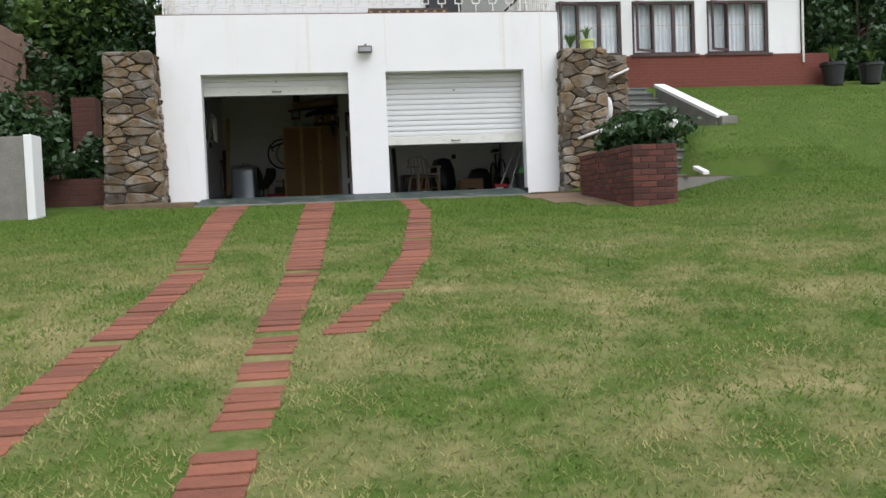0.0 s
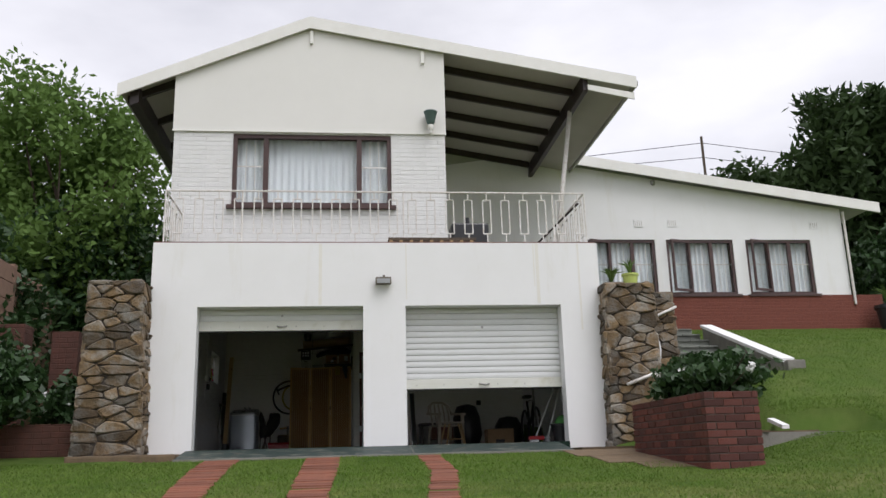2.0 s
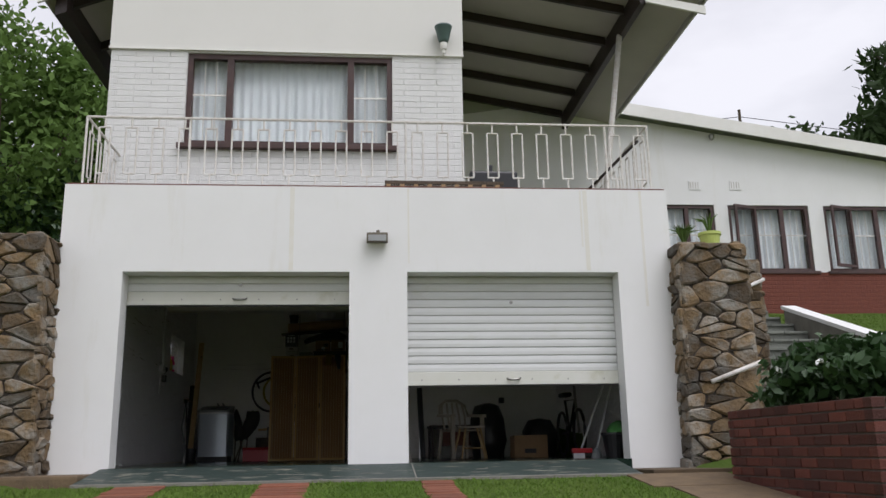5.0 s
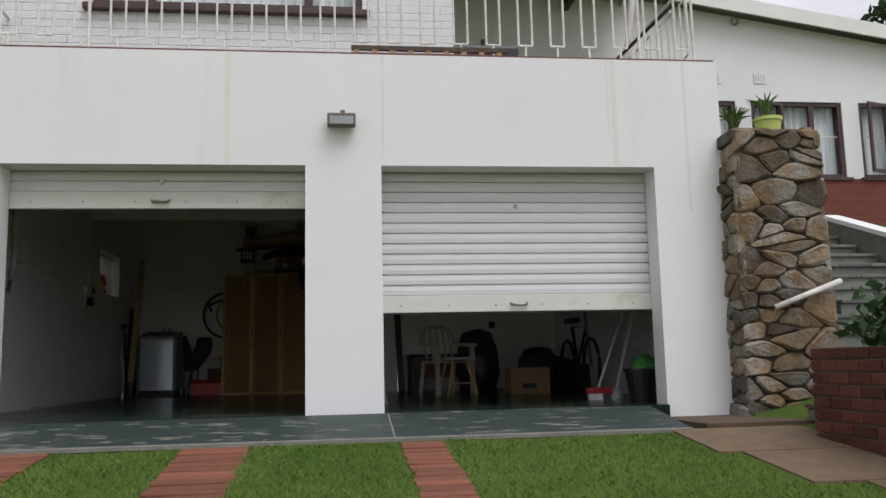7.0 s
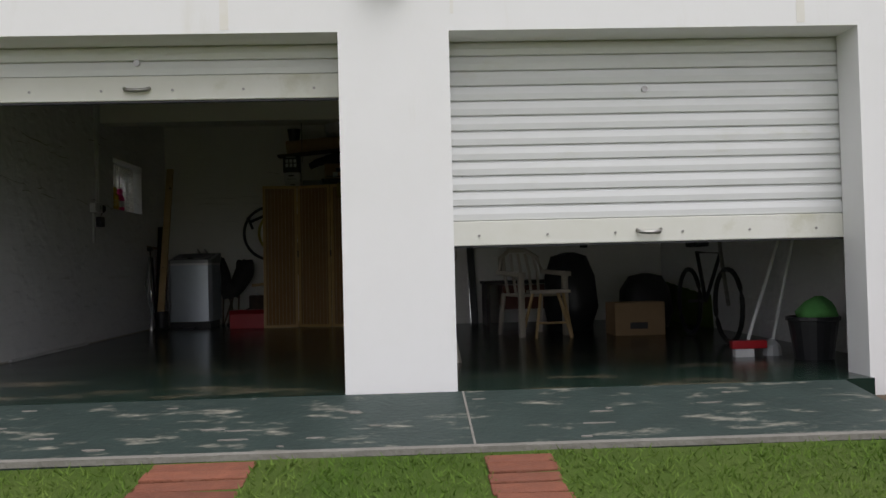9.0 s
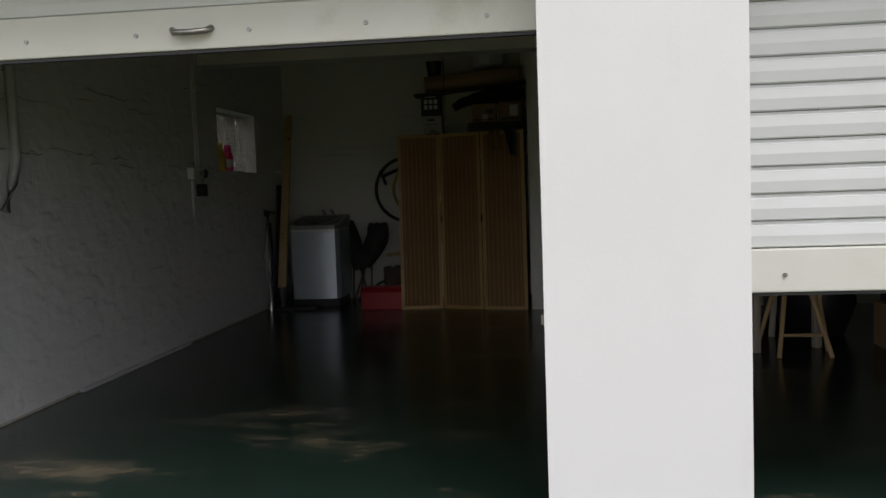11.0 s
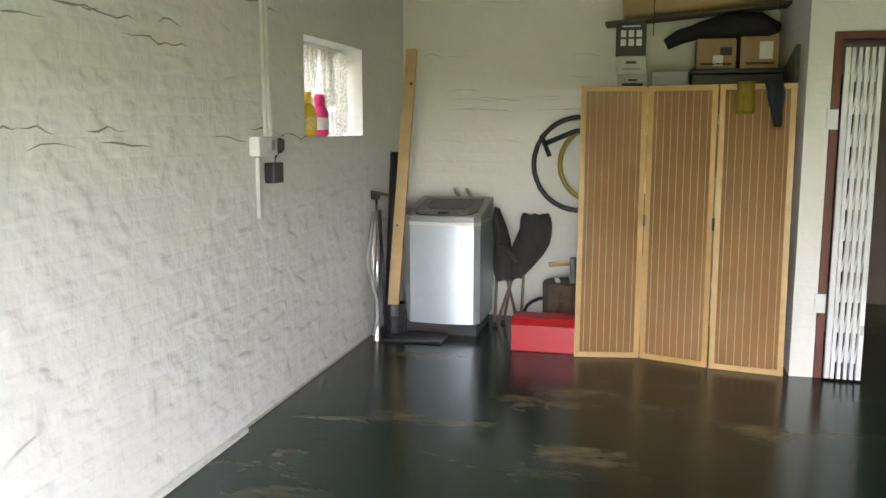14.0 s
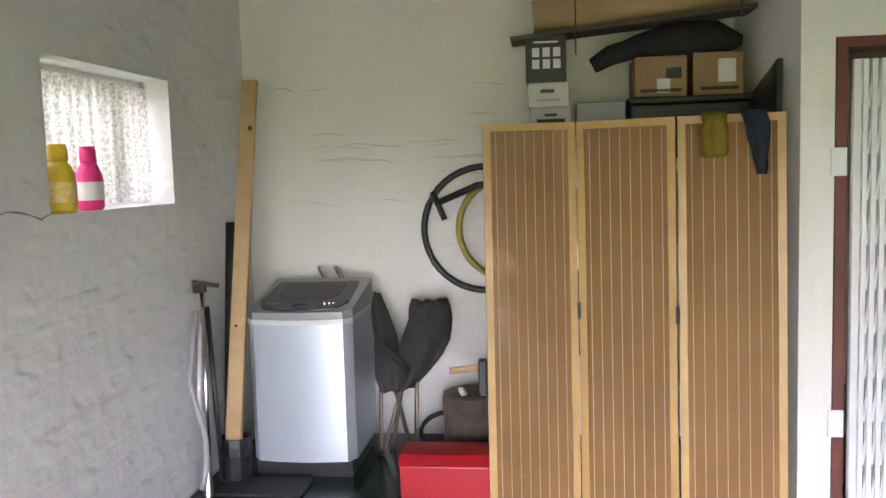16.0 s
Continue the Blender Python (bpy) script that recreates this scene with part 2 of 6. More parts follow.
CURT = mat("white_curtain", (0.84, 0.87, 0.88), 0.9, (0.72, 0.76, 0.78), 3, 0.8, trans=0.3)
LACE = mat("lace_curtain", (0.86, 0.84, 0.78), 0.95, (0.66, 0.62, 0.54), 40, 0.5, trans=0.6)
ln, ll = LACE.node_tree.nodes, LACE.node_tree.links
holes = ln.new("ShaderNodeBsdfTransparent"); lmix = ln.new("ShaderNodeMixShader")
lco = ln.new("ShaderNodeTexCoord"); lno = ln.new("ShaderNodeTexNoise"); lno.inputs["Scale"].default_value = 75; lno.inputs["Detail"].default_value = 3
lra = ln.new("ShaderNodeMapRange"); lra.inputs[1].default_value, lra.inputs[2].default_value, lra.inputs[4].default_value = 0.45, 0.6, 0.4
ll.new(lco.outputs["Object"], lno.inputs["Vector"]); ll.new(lno.outputs[0], lra.inputs[0]); ll.new(lra.outputs[0], lmix.inputs[0])
ll.new(ln["Material Output"].inputs[0].links[0].from_socket, lmix.inputs[1]); ll.new(holes.outputs[0], lmix.inputs[2])
ll.new(lmix.outputs[0], ln["Material Output"].inputs[0])
GLASS = glass("window_glass")
PINE = mat("pale_pine", (0.56, 0.40, 0.20), 0.5, (0.46, 0.31, 0.14), 9, 0.7, 0.06, 40)
SCREENWOOD = mat("screen_frame_pine", (0.55, 0.36, 0.13), 0.4, (0.44, 0.27, 0.08), 10, 0.7, 0.05)
BAMBOO = mat("woven_reed", (0.50, 0.28, 0.095), 0.6, (0.40, 0.21, 0.068), 3, 0.9, 0.5, 80, trans=0.12,
             brick=("XZ", 9.0, 0.014, 0.002, 0.35))
bn, bl = BAMBOO.node_tree.nodes, BAMBOO.node_tree.links
gaps = bn.new("ShaderNodeBsdfTransparent")
weave = bn.new("ShaderNodeMixShader"); weave.inputs[0].default_value = 0.38
bl.new(bn["Material Output"].inputs[0].links[0].from_socket, weave.inputs[1])
bl.new(gaps.outputs[0], weave.inputs[2]); bl.new(weave.outputs[0], bn["Material Output"].inputs[0])
CORD = mat("pale_cord", (0.62, 0.52, 0.34), 0.8)
SILVER = mat("washer_silver", (0.50, 0.55, 0.60), 0.33, (0.46, 0.51, 0.55), 2, 0.8, metal=0.35)
GREYPL = mat("grey_plastic", (0.33, 0.34, 0.34), 0.35, (0.28, 0.29, 0.29), 4, 0.7)
DARKPL = mat("dark_plastic", (0.022, 0.023, 0.025), 0.4, (0.014, 0.014, 0.016), 6, 0.7)
SMOKE = mat("smoked_lid", (0.03, 0.034, 0.036), 0.3, (0.02, 0.022, 0.024), 3, 0.7)
REDM = mat("red_enamel", (0.45, 0.012, 0.02), 0.35, (0.36, 0.01, 0.015), 4, 0.7)
CANVAS = mat("grey_canvas", (0.062, 0.06, 0.056), 0.95, (0.04, 0.038, 0.036), 8, 0.8, 0.4, 60)
BRONZE = mat("bronze_tube", (0.22, 0.18, 0.13), 0.35, (0.15, 0.12, 0.09), 8, 0.7, metal=0.8)
YELLOW = mat("yellow_plastic", (0.72, 0.50, 0.02), 0.35, (0.62, 0.42, 0.02), 5, 0.6)
YHOSE = mat("yellow_hose", (0.42, 0.36, 0.04), 0.4)
PALEY = mat("pale_yellow_print", (0.75, 0.66, 0.30), 0.5, (0.70, 0.45, 0.05), 40, 0.4)
PINK = mat("pink_plastic", (0.75, 0.03, 0.22), 0.3, (0.65, 0.03, 0.18), 5, 0.6)
BLUE = mat("blue_plastic", (0.1, 0.3, 0.5), 0.4)
LABELW = mat("label_white", (0.78, 0.78, 0.77), 0.5)
CARD = mat("cardboard", (0.36, 0.24, 0.13), 0.85, (0.29, 0.19, 0.10), 5, 0.7, 0.05)
CARDLT = mat("kraft_tube", (0.44, 0.31, 0.15), 0.5, (0.36, 0.24, 0.11), 4, 0.7)
BLACKBOX = mat("black_print_card", (0.025, 0.025, 0.028), 0.5)
WHITEBOX = mat("white_print_card", (0.60, 0.60, 0.59), 0.6, (0.50, 0.50, 0.49), 5, 0.7)
CLOTHY = mat("ochre_cloth", (0.42, 0.32, 0.05), 0.95, (0.30, 0.22, 0.03), 12, 0.7)
CLOTHB = mat("slate_blue_cloth", (0.05, 0.065, 0.085), 0.95, (0.03, 0.04, 0.055), 12, 0.7)
REDBROWN = mat("red_oxide_frame", (0.16, 0.045, 0.025), 0.5, (0.10, 0.03, 0.02), 8, 0.7)
GATEM = mat("white_gate_enamel", (0.76, 0.77, 0.77), 0.35, (0.70, 0.71, 0.71), 5, 0.6)
WPLAST = mat("white_garden_plastic", (0.50, 0.45, 0.37), 0.45, (0.42, 0.37, 0.30), 5, 0.8)
GREENLAMP = mat("green_lamp_enamel", (0.10, 0.16, 0.15), 0.4)
LIME = mat("lime_pot", (0.52, 0.60, 0.16), 0.45, (0.42, 0.50, 0.12), 6, 0.7)
PASSAGE = mat("passage_wall", (0.32, 0.27, 0.21), 0.8, (0.26, 0.22, 0.17), 2, 0.7)
# near black, so that the colour gives the closet its shade
VOIDM = mat("closet_shade", (0.03, 0.03, 0.033), 0.8)
LEDGE = mat("brick_ledge_edge", (0.40, 0.38, 0.32), 0.95, (0.26, 0.24, 0.20), 9, 0.8)
STAINM = mat("water_stain", (0.70, 0.68, 0.59), 0.85, (0.77, 0.76, 0.73), 6, 0.9)
FLOODM = mat("old_brown_enamel", (0.15, 0.125, 0.09), 0.5, (0.09, 0.075, 0.055), 12, 0.8)
BLACKCL = mat("black_nylon", (0.02, 0.02, 0.023), 0.85, (0.01, 0.01, 0.012), 9, 0.8, 0.5, 40)
GREENCL = mat("green_cloth", (0.12, 0.38, 0.10), 0.9, (0.07, 0.25, 0.06), 8, 0.7)


# ---------- mesh helpers ----------
ORIGIN = {}


def B(bm, x0, y0, z0, x1, y1, z1, bev=0.0, m=None):
    c, s = Vector(((x0 + x1) / 2, (y0 + y1) / 2, (z0 + z1) / 2)), (abs(x1 - x0), abs(y1 - y0), abs(z1 - z0))
    t = Matrix.LocRotScale(c, None, s)
    vs = bmesh.ops.create_cube(bm, size=1, matrix=(m @ t) if m else t)["verts"]
    if bev:
        es = {e for v in vs for e in v.link_edges}
        bmesh.ops.bevel(bm, geom=list(es), offset=bev, segments=2, profile=0.6, affect="EDGES")
    return bm


def box(x0, y0, z0, x1, y1, z1, bev=0.0):
    return B(bmesh.new(), x0, y0, z0, x1, y1, z1, bev)


def C(bm, p, q, r, r2=None, n=12, caps=True):
    p, q = Vector(p), Vector(q)
    d = q - p
    m = Matrix.Translation((p + q) / 2) @ d.to_track_quat("Z", "Y").to_matrix().to_4x4()
    bmesh.ops.create_cone(bm, cap_ends=caps, segments=n, radius1=r, radius2=r if r2 is None else r2, depth=d.length, matrix=m)
    return bm


def T(bm, pts, r, n=8):
    pts = [Vector(p) for p in pts]
    rings = []
    for i, p in enumerate(pts):
        d = (pts[min(i + 1, len(pts) - 1)] - pts[max(i - 1, 0)]).normalized()
        up = Vector((0, 0, 1)) if abs(d.z) < 0.9 else Vector((0, 1, 0))
        a = d.cross(up).normalized(); b = d.cross(a)
        rr = r[i] if isinstance(r, (list, tuple)) else r
        rings.append([bm.verts.new(p + rr * (math.cos(k * 2 * math.pi / n) * a + math.sin(k * 2 * math.pi / n) * b)) for k in range(n)])
    for g, h in zip(rings, rings[1:]):
        for k in range(n):
            bm.faces.new((g[k], g[(k + 1) % n], h[(k + 1) % n], h[k]))
    bm.faces.new(rings[0]); bm.faces.new(rings[-1])
    return bm


def lathe(bm, x, y, prof, n=20):
    rings = [[bm.verts.new((x + r * math.cos(k * 2 * math.pi / n), y + r * math.sin(k * 2 * math.pi / n), z)) for k in range(n)] for r, z in prof]
    for g, h in zip(rings, rings[1:]):
        for k in range(n):
            bm.faces.new((g[k], g[(k + 1) % n], h[(k + 1) % n], h[k]))
    bm.faces.new(rings[0]); bm.faces.new(rings[-1])
    return bm


def prism(bm, poly, axis, a, b):
    """A polygon of two coordinates, drawn out along the third axis from a to b."""
    def at(u, v, w):
        return {"x": (w, u, v), "y": (u, w, v), "z": (u, v, w)}[axis]
    g = [bm.verts.new(at(u, v, a)) for u, v in poly]
    h = [bm.verts.new(at(u, v, b)) for u, v in poly]
    bm.faces.new(g); bm.faces.new(h[::-1])
    for k in range(len(poly)):
        bm.faces.new((g[k], g[(k + 1) % len(poly)], h[(k + 1) % len(poly)], h[k]))
    return bm


def mesh_of(name, bm, material, loc=None, smooth=False):
    bmesh.ops.recalc_face_normals(bm, faces=bm.faces)
    me = bpy.data.meshes.new(name)
    if loc is not None:
        bm.transform(Matrix.Translation(-loc))
    if smooth:
        for f in bm.faces:
            f.smooth = True
    bm.to_mesh(me); bm.free()
    me.materials.append(material)
    return me


def part(name, bm, material, parent, label="", smooth=False):
    o = ORIGIN[parent.name]
    ob = new(name, mesh_of(name, bm, material, o, smooth))
    ob.parent = parent
    ORIGIN[ob.name] = o
    return tagged(ob, label)


def thing(name, loc, label, category, group="", kind=""):
    e = new(name)
    e.empty_display_size = 0.1
    e.location = loc
    ORIGIN[e.name] = Vector(loc)
    return tagged(e, label, category, group, kind)


def solid(name, bm, material, label, category, group="", kind="", smooth=False):
    ob = new(name, mesh_of(name, bm, material, None, smooth))
    ORIGIN[ob.name] = Vector((0, 0, 0))
    return tagged(ob, label, category, group, kind)


def struct(name, bm, material, label, category):
    return solid(name, bm, material, label, category, kind="structure")


def quads(name, centers, sizes, material, rng, aspect=1.6, up=0.0, parent=None, label="", category="", kind=""):
    """Leaves: one quad each, turned at random."""
    n = len(centers)
    a = rng.normal(size=(n, 3)); a[:, 2] = a[:, 2] * (1 - up) + up * 2
    a /= np.linalg.norm(a, axis=1)[:, None]
    b = rng.normal(size=(n, 3)); b -= (b * a).sum(1)[:, None] * a
    b /= np.linalg.norm(b, axis=1)[:, None]
    s = np.asarray(sizes)[:, None]
    v = np.stack([centers - a * s * aspect / 2, centers + b * s * 0.42, centers + a * s * aspect / 2, centers - b * s * 0.42], 1).reshape(-1, 3)
    o = np.array(ORIGIN[parent.name]) if parent else np.zeros(3)
    me = bpy.data.meshes.new(name)
    me.from_pydata((v - o).tolist(), [], np.arange(4 * n).reshape(-1, 4).tolist())
    me.materials.append(material)
    ob = new(name, me)
    ob.parent = parent
    return tagged(ob, label, category, kind=kind)


# ---------- ground ----------
def g0(y):
    return float(np.interp(y, [-60, -15, -12, -9, -6.1, -3.3, -0.93, 0], [-6.5, -1.92, -1.58, -1.13, -0.68, -0.39, -0.15, -0.04]))


def g1(y):
    return float(np.interp(y, [-60, -15, -9, -6, -3.4, -2, 0.6, 3.5, 7.5, 30, 300], [-6.3, -1.8, -0.95, -0.45, -0.15, 0.1, 1.1, 1.95, 2.85, 5, 8]))


def ground_z(x, y):
    w = min(1.0, max(0.0, (x - 3.3) / 2.9)); w = w * w * (3 - 2 * w)
    z = g0(y) * (1 - w) + g1(y) * w
    if x > 3.3 and y > 4:
        z = g1(y) - 0.25 * max(0, 5 - x)
    if -3.45 < x < 3.5 and y > -0.9:
        z = -0.3 if y > -0.5 else z - 0.06
    edge = 6.8 if y > 0.7 else 5.4 + (y + 0.9) * 0.4
    if 4.4 < x < edge and -1.1 < y < 4.8:
        z = min(z, 0.1 + (y + 0.9) * 0.43 - 0.45)
    if 4.2 < x < 5.4 + 0.8 * max(0, -1.4 - y) and -2.7 + (x - 4.3) * 0.36 < y < -0.85:
        z = min(z, -0.1)
    elif 4.0 < x < 6.6 and -3.2 < y < -1.4:
        z = min(z, -0.03)
    return z + 0.015 * noise.noise((x * 1.3, y * 1.3, 0))


def spread(lo, hi, a, b, step, grow=1.35):
    v = list(np.arange(a, b + step / 2, step))
    d = step
    while v[-1] < hi:
        d *= grow; v.append(v[-1] + d)
    d = step
    while v[0] > lo:
        d *= grow; v.insert(0, v[0] - d)
    return v


gx, gy = spread(-400, 400, -8, 14, 0.25), spread(-300, 500, -16, 9, 0.25)
gv = [(x, y, ground_z(x, y)) for y in gy for x in gx]
nx = len(gx)
gf = [(j * nx + i, j * nx + i + 1, (j + 1) * nx + i + 1, (j + 1) * nx + i) for j in range(len(gy) - 1) for i in range(nx - 1)]
gme = bpy.data.meshes.new("ground")
gme.from_pydata(gv, [], gf)
gme.materials.append(GRASSM)
ground = tagged(new("ground", gme), "mown green lawn sloping up to the garage, patchy with straw", "lawn", kind="structure")
for f in gme.polygons:
    f.use_smooth = True
ORIGIN["ground"] = Vector((0, 0, 0))

STRIPS = [([(-2.2, -1.02), (-2.18, -2.2), (-1.94, -7.3), (-2.1, -8.8), (-2.22, -9.75), (-2.28, -10.5), (-2.4, -12.5)], 0.46, 0.28),
          ([(-0.86, -1.02), (-0.87, -2.4), (-0.94, -7.2), (-1.05, -8.9), (-1.1, -10.25), (-1.16, -10.9), (-1.2, -11.35), (-1.28, -12.6)], 0.46, 0.29),
          ([(0.56, -1.05), (0.57, -2.9), (0.12, -6.7), (-0.31, -8.37), (-0.64, -9.25)], 0.31, 0.29)]


def on_strip(x, y):
    for pts, w0, w1 in STRIPS:
        ys = [p[1] for p in pts][::-1]; xs = [p[0] for p in pts][::-1]
        if ys[0] < y < ys[-1]:
            w = np.interp(y, [-8, -2], [w1, w0])
            if abs(x - np.interp(y, ys, xs)) < w / 2 - 0.01:
                return True
    return False


# grass blades over the lawn that is walked
rng = np.random.default_rng(3)
gc = []
cand = np.column_stack([rng.uniform(-6.5, 8, 280000), rng.uniform(-13.2, -0.9, 280000)])
cand = np.vstack([cand, np.column_stack([rng.uniform(4.7, 13, 50000), rng.uniform(-2.5, 6.4, 50000)])])
for x, y in cand:
    if not on_strip(x, y) and not (3.35 < x < 4.3 and y > -3.65) and not (2.42 < x < 4.4 and y > -1.78) and not (2.57 < x < 4.3 and y > -2.62) and not (4.2 < x < 7.0 and -0.9 < y < 4.9 and x < (7.0 if y > 0.7 else 5.5 + (y + 0.9) * 0.4)) and not (4.2 < x < 5.5 + 0.8 * max(0, -1.4 - y) and -2.75 + (x - 4.3) * 0.36 < y <= -0.9):
        if y < -1.02 or x > 4.6 or x < -4.6:
            gc.append((x, y, ground_z(x, y)))
gc = np.array(gc)
n = len(gc)
ang = rng.uniform(0, 2 * np.pi, n); hgt = rng.uniform(0.012, 0.038, n); wid = rng.uniform(0.003, 0.007, n)
dx = np.column_stack([np.cos(ang), np.sin(ang), np.zeros(n)])
lean = np.column_stack([rng.normal(0, 0.02, n), rng.normal(0, 0.02, n), hgt])
bv = np.stack([gc - dx * wid[:, None], gc + dx * wid[:, None], gc + lean], 1).reshape(-1, 3)
bme = bpy.data.meshes.new("grass")
bme.from_pydata(bv.tolist(), [], np.arange(3 * n).reshape(-1, 3).tolist())
bme.materials.append(BLADE)
tagged(new("grass", bme), "short green and straw-coloured grass blades on the lawn", "grass", kind="stuff")

# ---------- garage shell ----------
bm = bmesh.new()
B(bm, -3.47, 0, -0.12, -2.78, 0.25, 2.1); B(bm, -0.3, 0, -0.05, 0.35, 0.25, 2.1); B(bm, 2.8, 0, -0.12, 3.43, 0.25, 2.1)
B(bm, -3.47, 0, 2.1, 3.45, 0.25, 3.1)
wall_front = struct("wall_south", bm, WHITE, "white plastered garage front wall with two door openings", "wall")
for x, w, z0 in ((-0.98, 0.05, 2.12), (0.36, 0.02, 2.2), (2.43, 0.05, 2.12), (3.11, 0.03, 1.7), (2.39, 0.02, 2.4)):
    part("water_stain", box(x, -0.002, z0, x + w, 0, 3.09), STAINM, wall_front, "faint yellowish water streak")
bm = bmesh.new()
B(bm, -3.53, 0.25, -0.1, -3.33, 5.04, 2.8); B(bm, -3.53, 6.1, -0.1, -3.33, 7.35, 2.8)
B(bm, -3.53, 5.04, -0.1, -3.33, 6.1, 1.5); B(bm, -3.53, 5.04, 2.1, -3.33, 6.1, 2.8)
struct("wall_west", bm, INWALL, "white painted rough brick garage side wall with small window", "wall")
struct("wall_east", box(3.33, 0.25, -0.1, 3.45, 7.15, 2.8), INWALL, "white painted rough brick garage side wall", "wall")
struct("wall_north", box(-3.33, 7.15, -0.1, -0.3, 7.35, 2.8), INBACK, "white painted bagged brick back wall", "wall")
bm = bmesh.new()
B(bm, -0.42, 5.86, -0.05, -0.28, 6.0, 2.8); B(bm, -0.28, 5.86, 2.13, 0.58, 6.0, 2.8); B(bm, 0.58, 5.86, -0.05, 3.33, 6.0, 2.8)
B(bm, -0.42, 6.0, -0.05, -0.3, 7.15, 2.8)
wall_mid = struct("wall_inner", bm, INBACK, "white painted inner garage wall with a doorway", "wall")
struct("garage_ceiling", box(-3.47, 0.25, 2.8, 3.45, 7.35, 3.02), CEIL, "cream painted garage ceiling slab", "ceiling")
struct("ceiling_beam", box(-3.33, 4.65, 2.43, 3.33, 4.88, 2.8), CEIL, "cream painted concrete ceiling beam", "beam")
bm = box(-3.4, 0.25, -0.12, 3.4, 7.2, 0.0)
B(bm, -2.779, -0.05, -0.12, -0.301, 0.25, 0.0); B(bm, 0.351, -0.05, -0.12, 2.799, 0.25, 0.0)
struct("floor", bm, FLOOR, "glossy dark green painted concrete floor with worn patches", "floor")
bm = bmesh.new()
prism(bm, [(-0.05, -0.004), (-0.95, -0.135), (-0.95, -0.3), (-0.05, -0.3)], "x", -2.85, 2.62)
apron = struct("apron", bm, APRON, "weathered green painted concrete apron before the garage", "driveway")
part("joint", prism(bmesh.new(), [(-0.06, -0.002), (-0.94, -0.130), (-0.94, -0.137), (-0.06, -0.009)], "x", 0.37, 0.382), CONC, apron, "pale filled joint")
part("worn_edge", prism(bmesh.new(), [(-0.92, -0.127), (-0.956, -0.132), (-0.956, -0.16), (-0.92, -0.16)], "x", -2.85, 2.62), CONC, apron, "bare worn concrete edge")
rw = random.Random(12)
for k in range(26):
    x, y = rw.uniform(-2.7, 2.5), rw.uniform(-0.9, -0.08)
    z = -0.004 + (y + 0.05) * 0.1456
    w, h = rw.uniform(0.02, 0.09), rw.uniform(0.008, 0.02)
    ring = [(x + w * math.cos(a) * rw.uniform(0.6, 1.1), y + h * math.sin(a) * rw.uniform(0.6, 1.1)) for a in (0, 0.9, 1.8, 2.7, 3.6, 4.5, 5.4)]
    part("paint_chip", prism(bmesh.new(), ring, "z", z - 0.006, z + 0.004), CONC, apron, "bare patch where paint has flaked")
bm = bmesh.new()
prism(bm, [(2.66, -0.02), (3.45, -0.02), (4.4, -0.62), (3.6, -0.9), (2.75, -0.9)], "z", -0.3, -0.105)
struct("rubble_kerb", bm, PAVING, "mossy brown rubble slab beside the garage", "kerb")
for y0, y1, x0, x1 in ((-1.75, -0.92, 2.45, 3.48), (-2.6, -1.77, 2.6, 3.48), (-3.25, -2.62, 2.9, 3.48)):
    bmp = bmesh.new()
    prism(bmp, [(y0, g0(y0) + 0.012), (y1, g0(y1) + 0.012), (y1, -0.5), (y0, -0.5)], "x", x0, x1)
    struct("pavement", bmp, PAVING, "brown weathered flagstone paving by the planter", "paving")
bm = bmesh.new(); B(bm, -4.3, -0.75, -0.4, -2.85, 0.0, -0.05, 0.03)
struct("rubble_footing", bm, PAVING, "brown rubble footing at the wall's base", "kerb")
bm = bmesh.new(); B(bm, -3.33, 0.25, 0.0, -3.327, 7.15, 0.014)
struct("skirting_stain", bm, DIRT, "dirty unpainted line along the wall's foot", "trim")


def slat_profile(z0, h):
    return [(0.279, z0), (0.270, z0 + h * 0.05), (0.266, z0 + h * 0.45), (0.270, z0 + h * 0.84), (0.284, z0 + h * 0.88), (0.284, z0 + h), (0.296, z0 + h), (0.296, z0)]


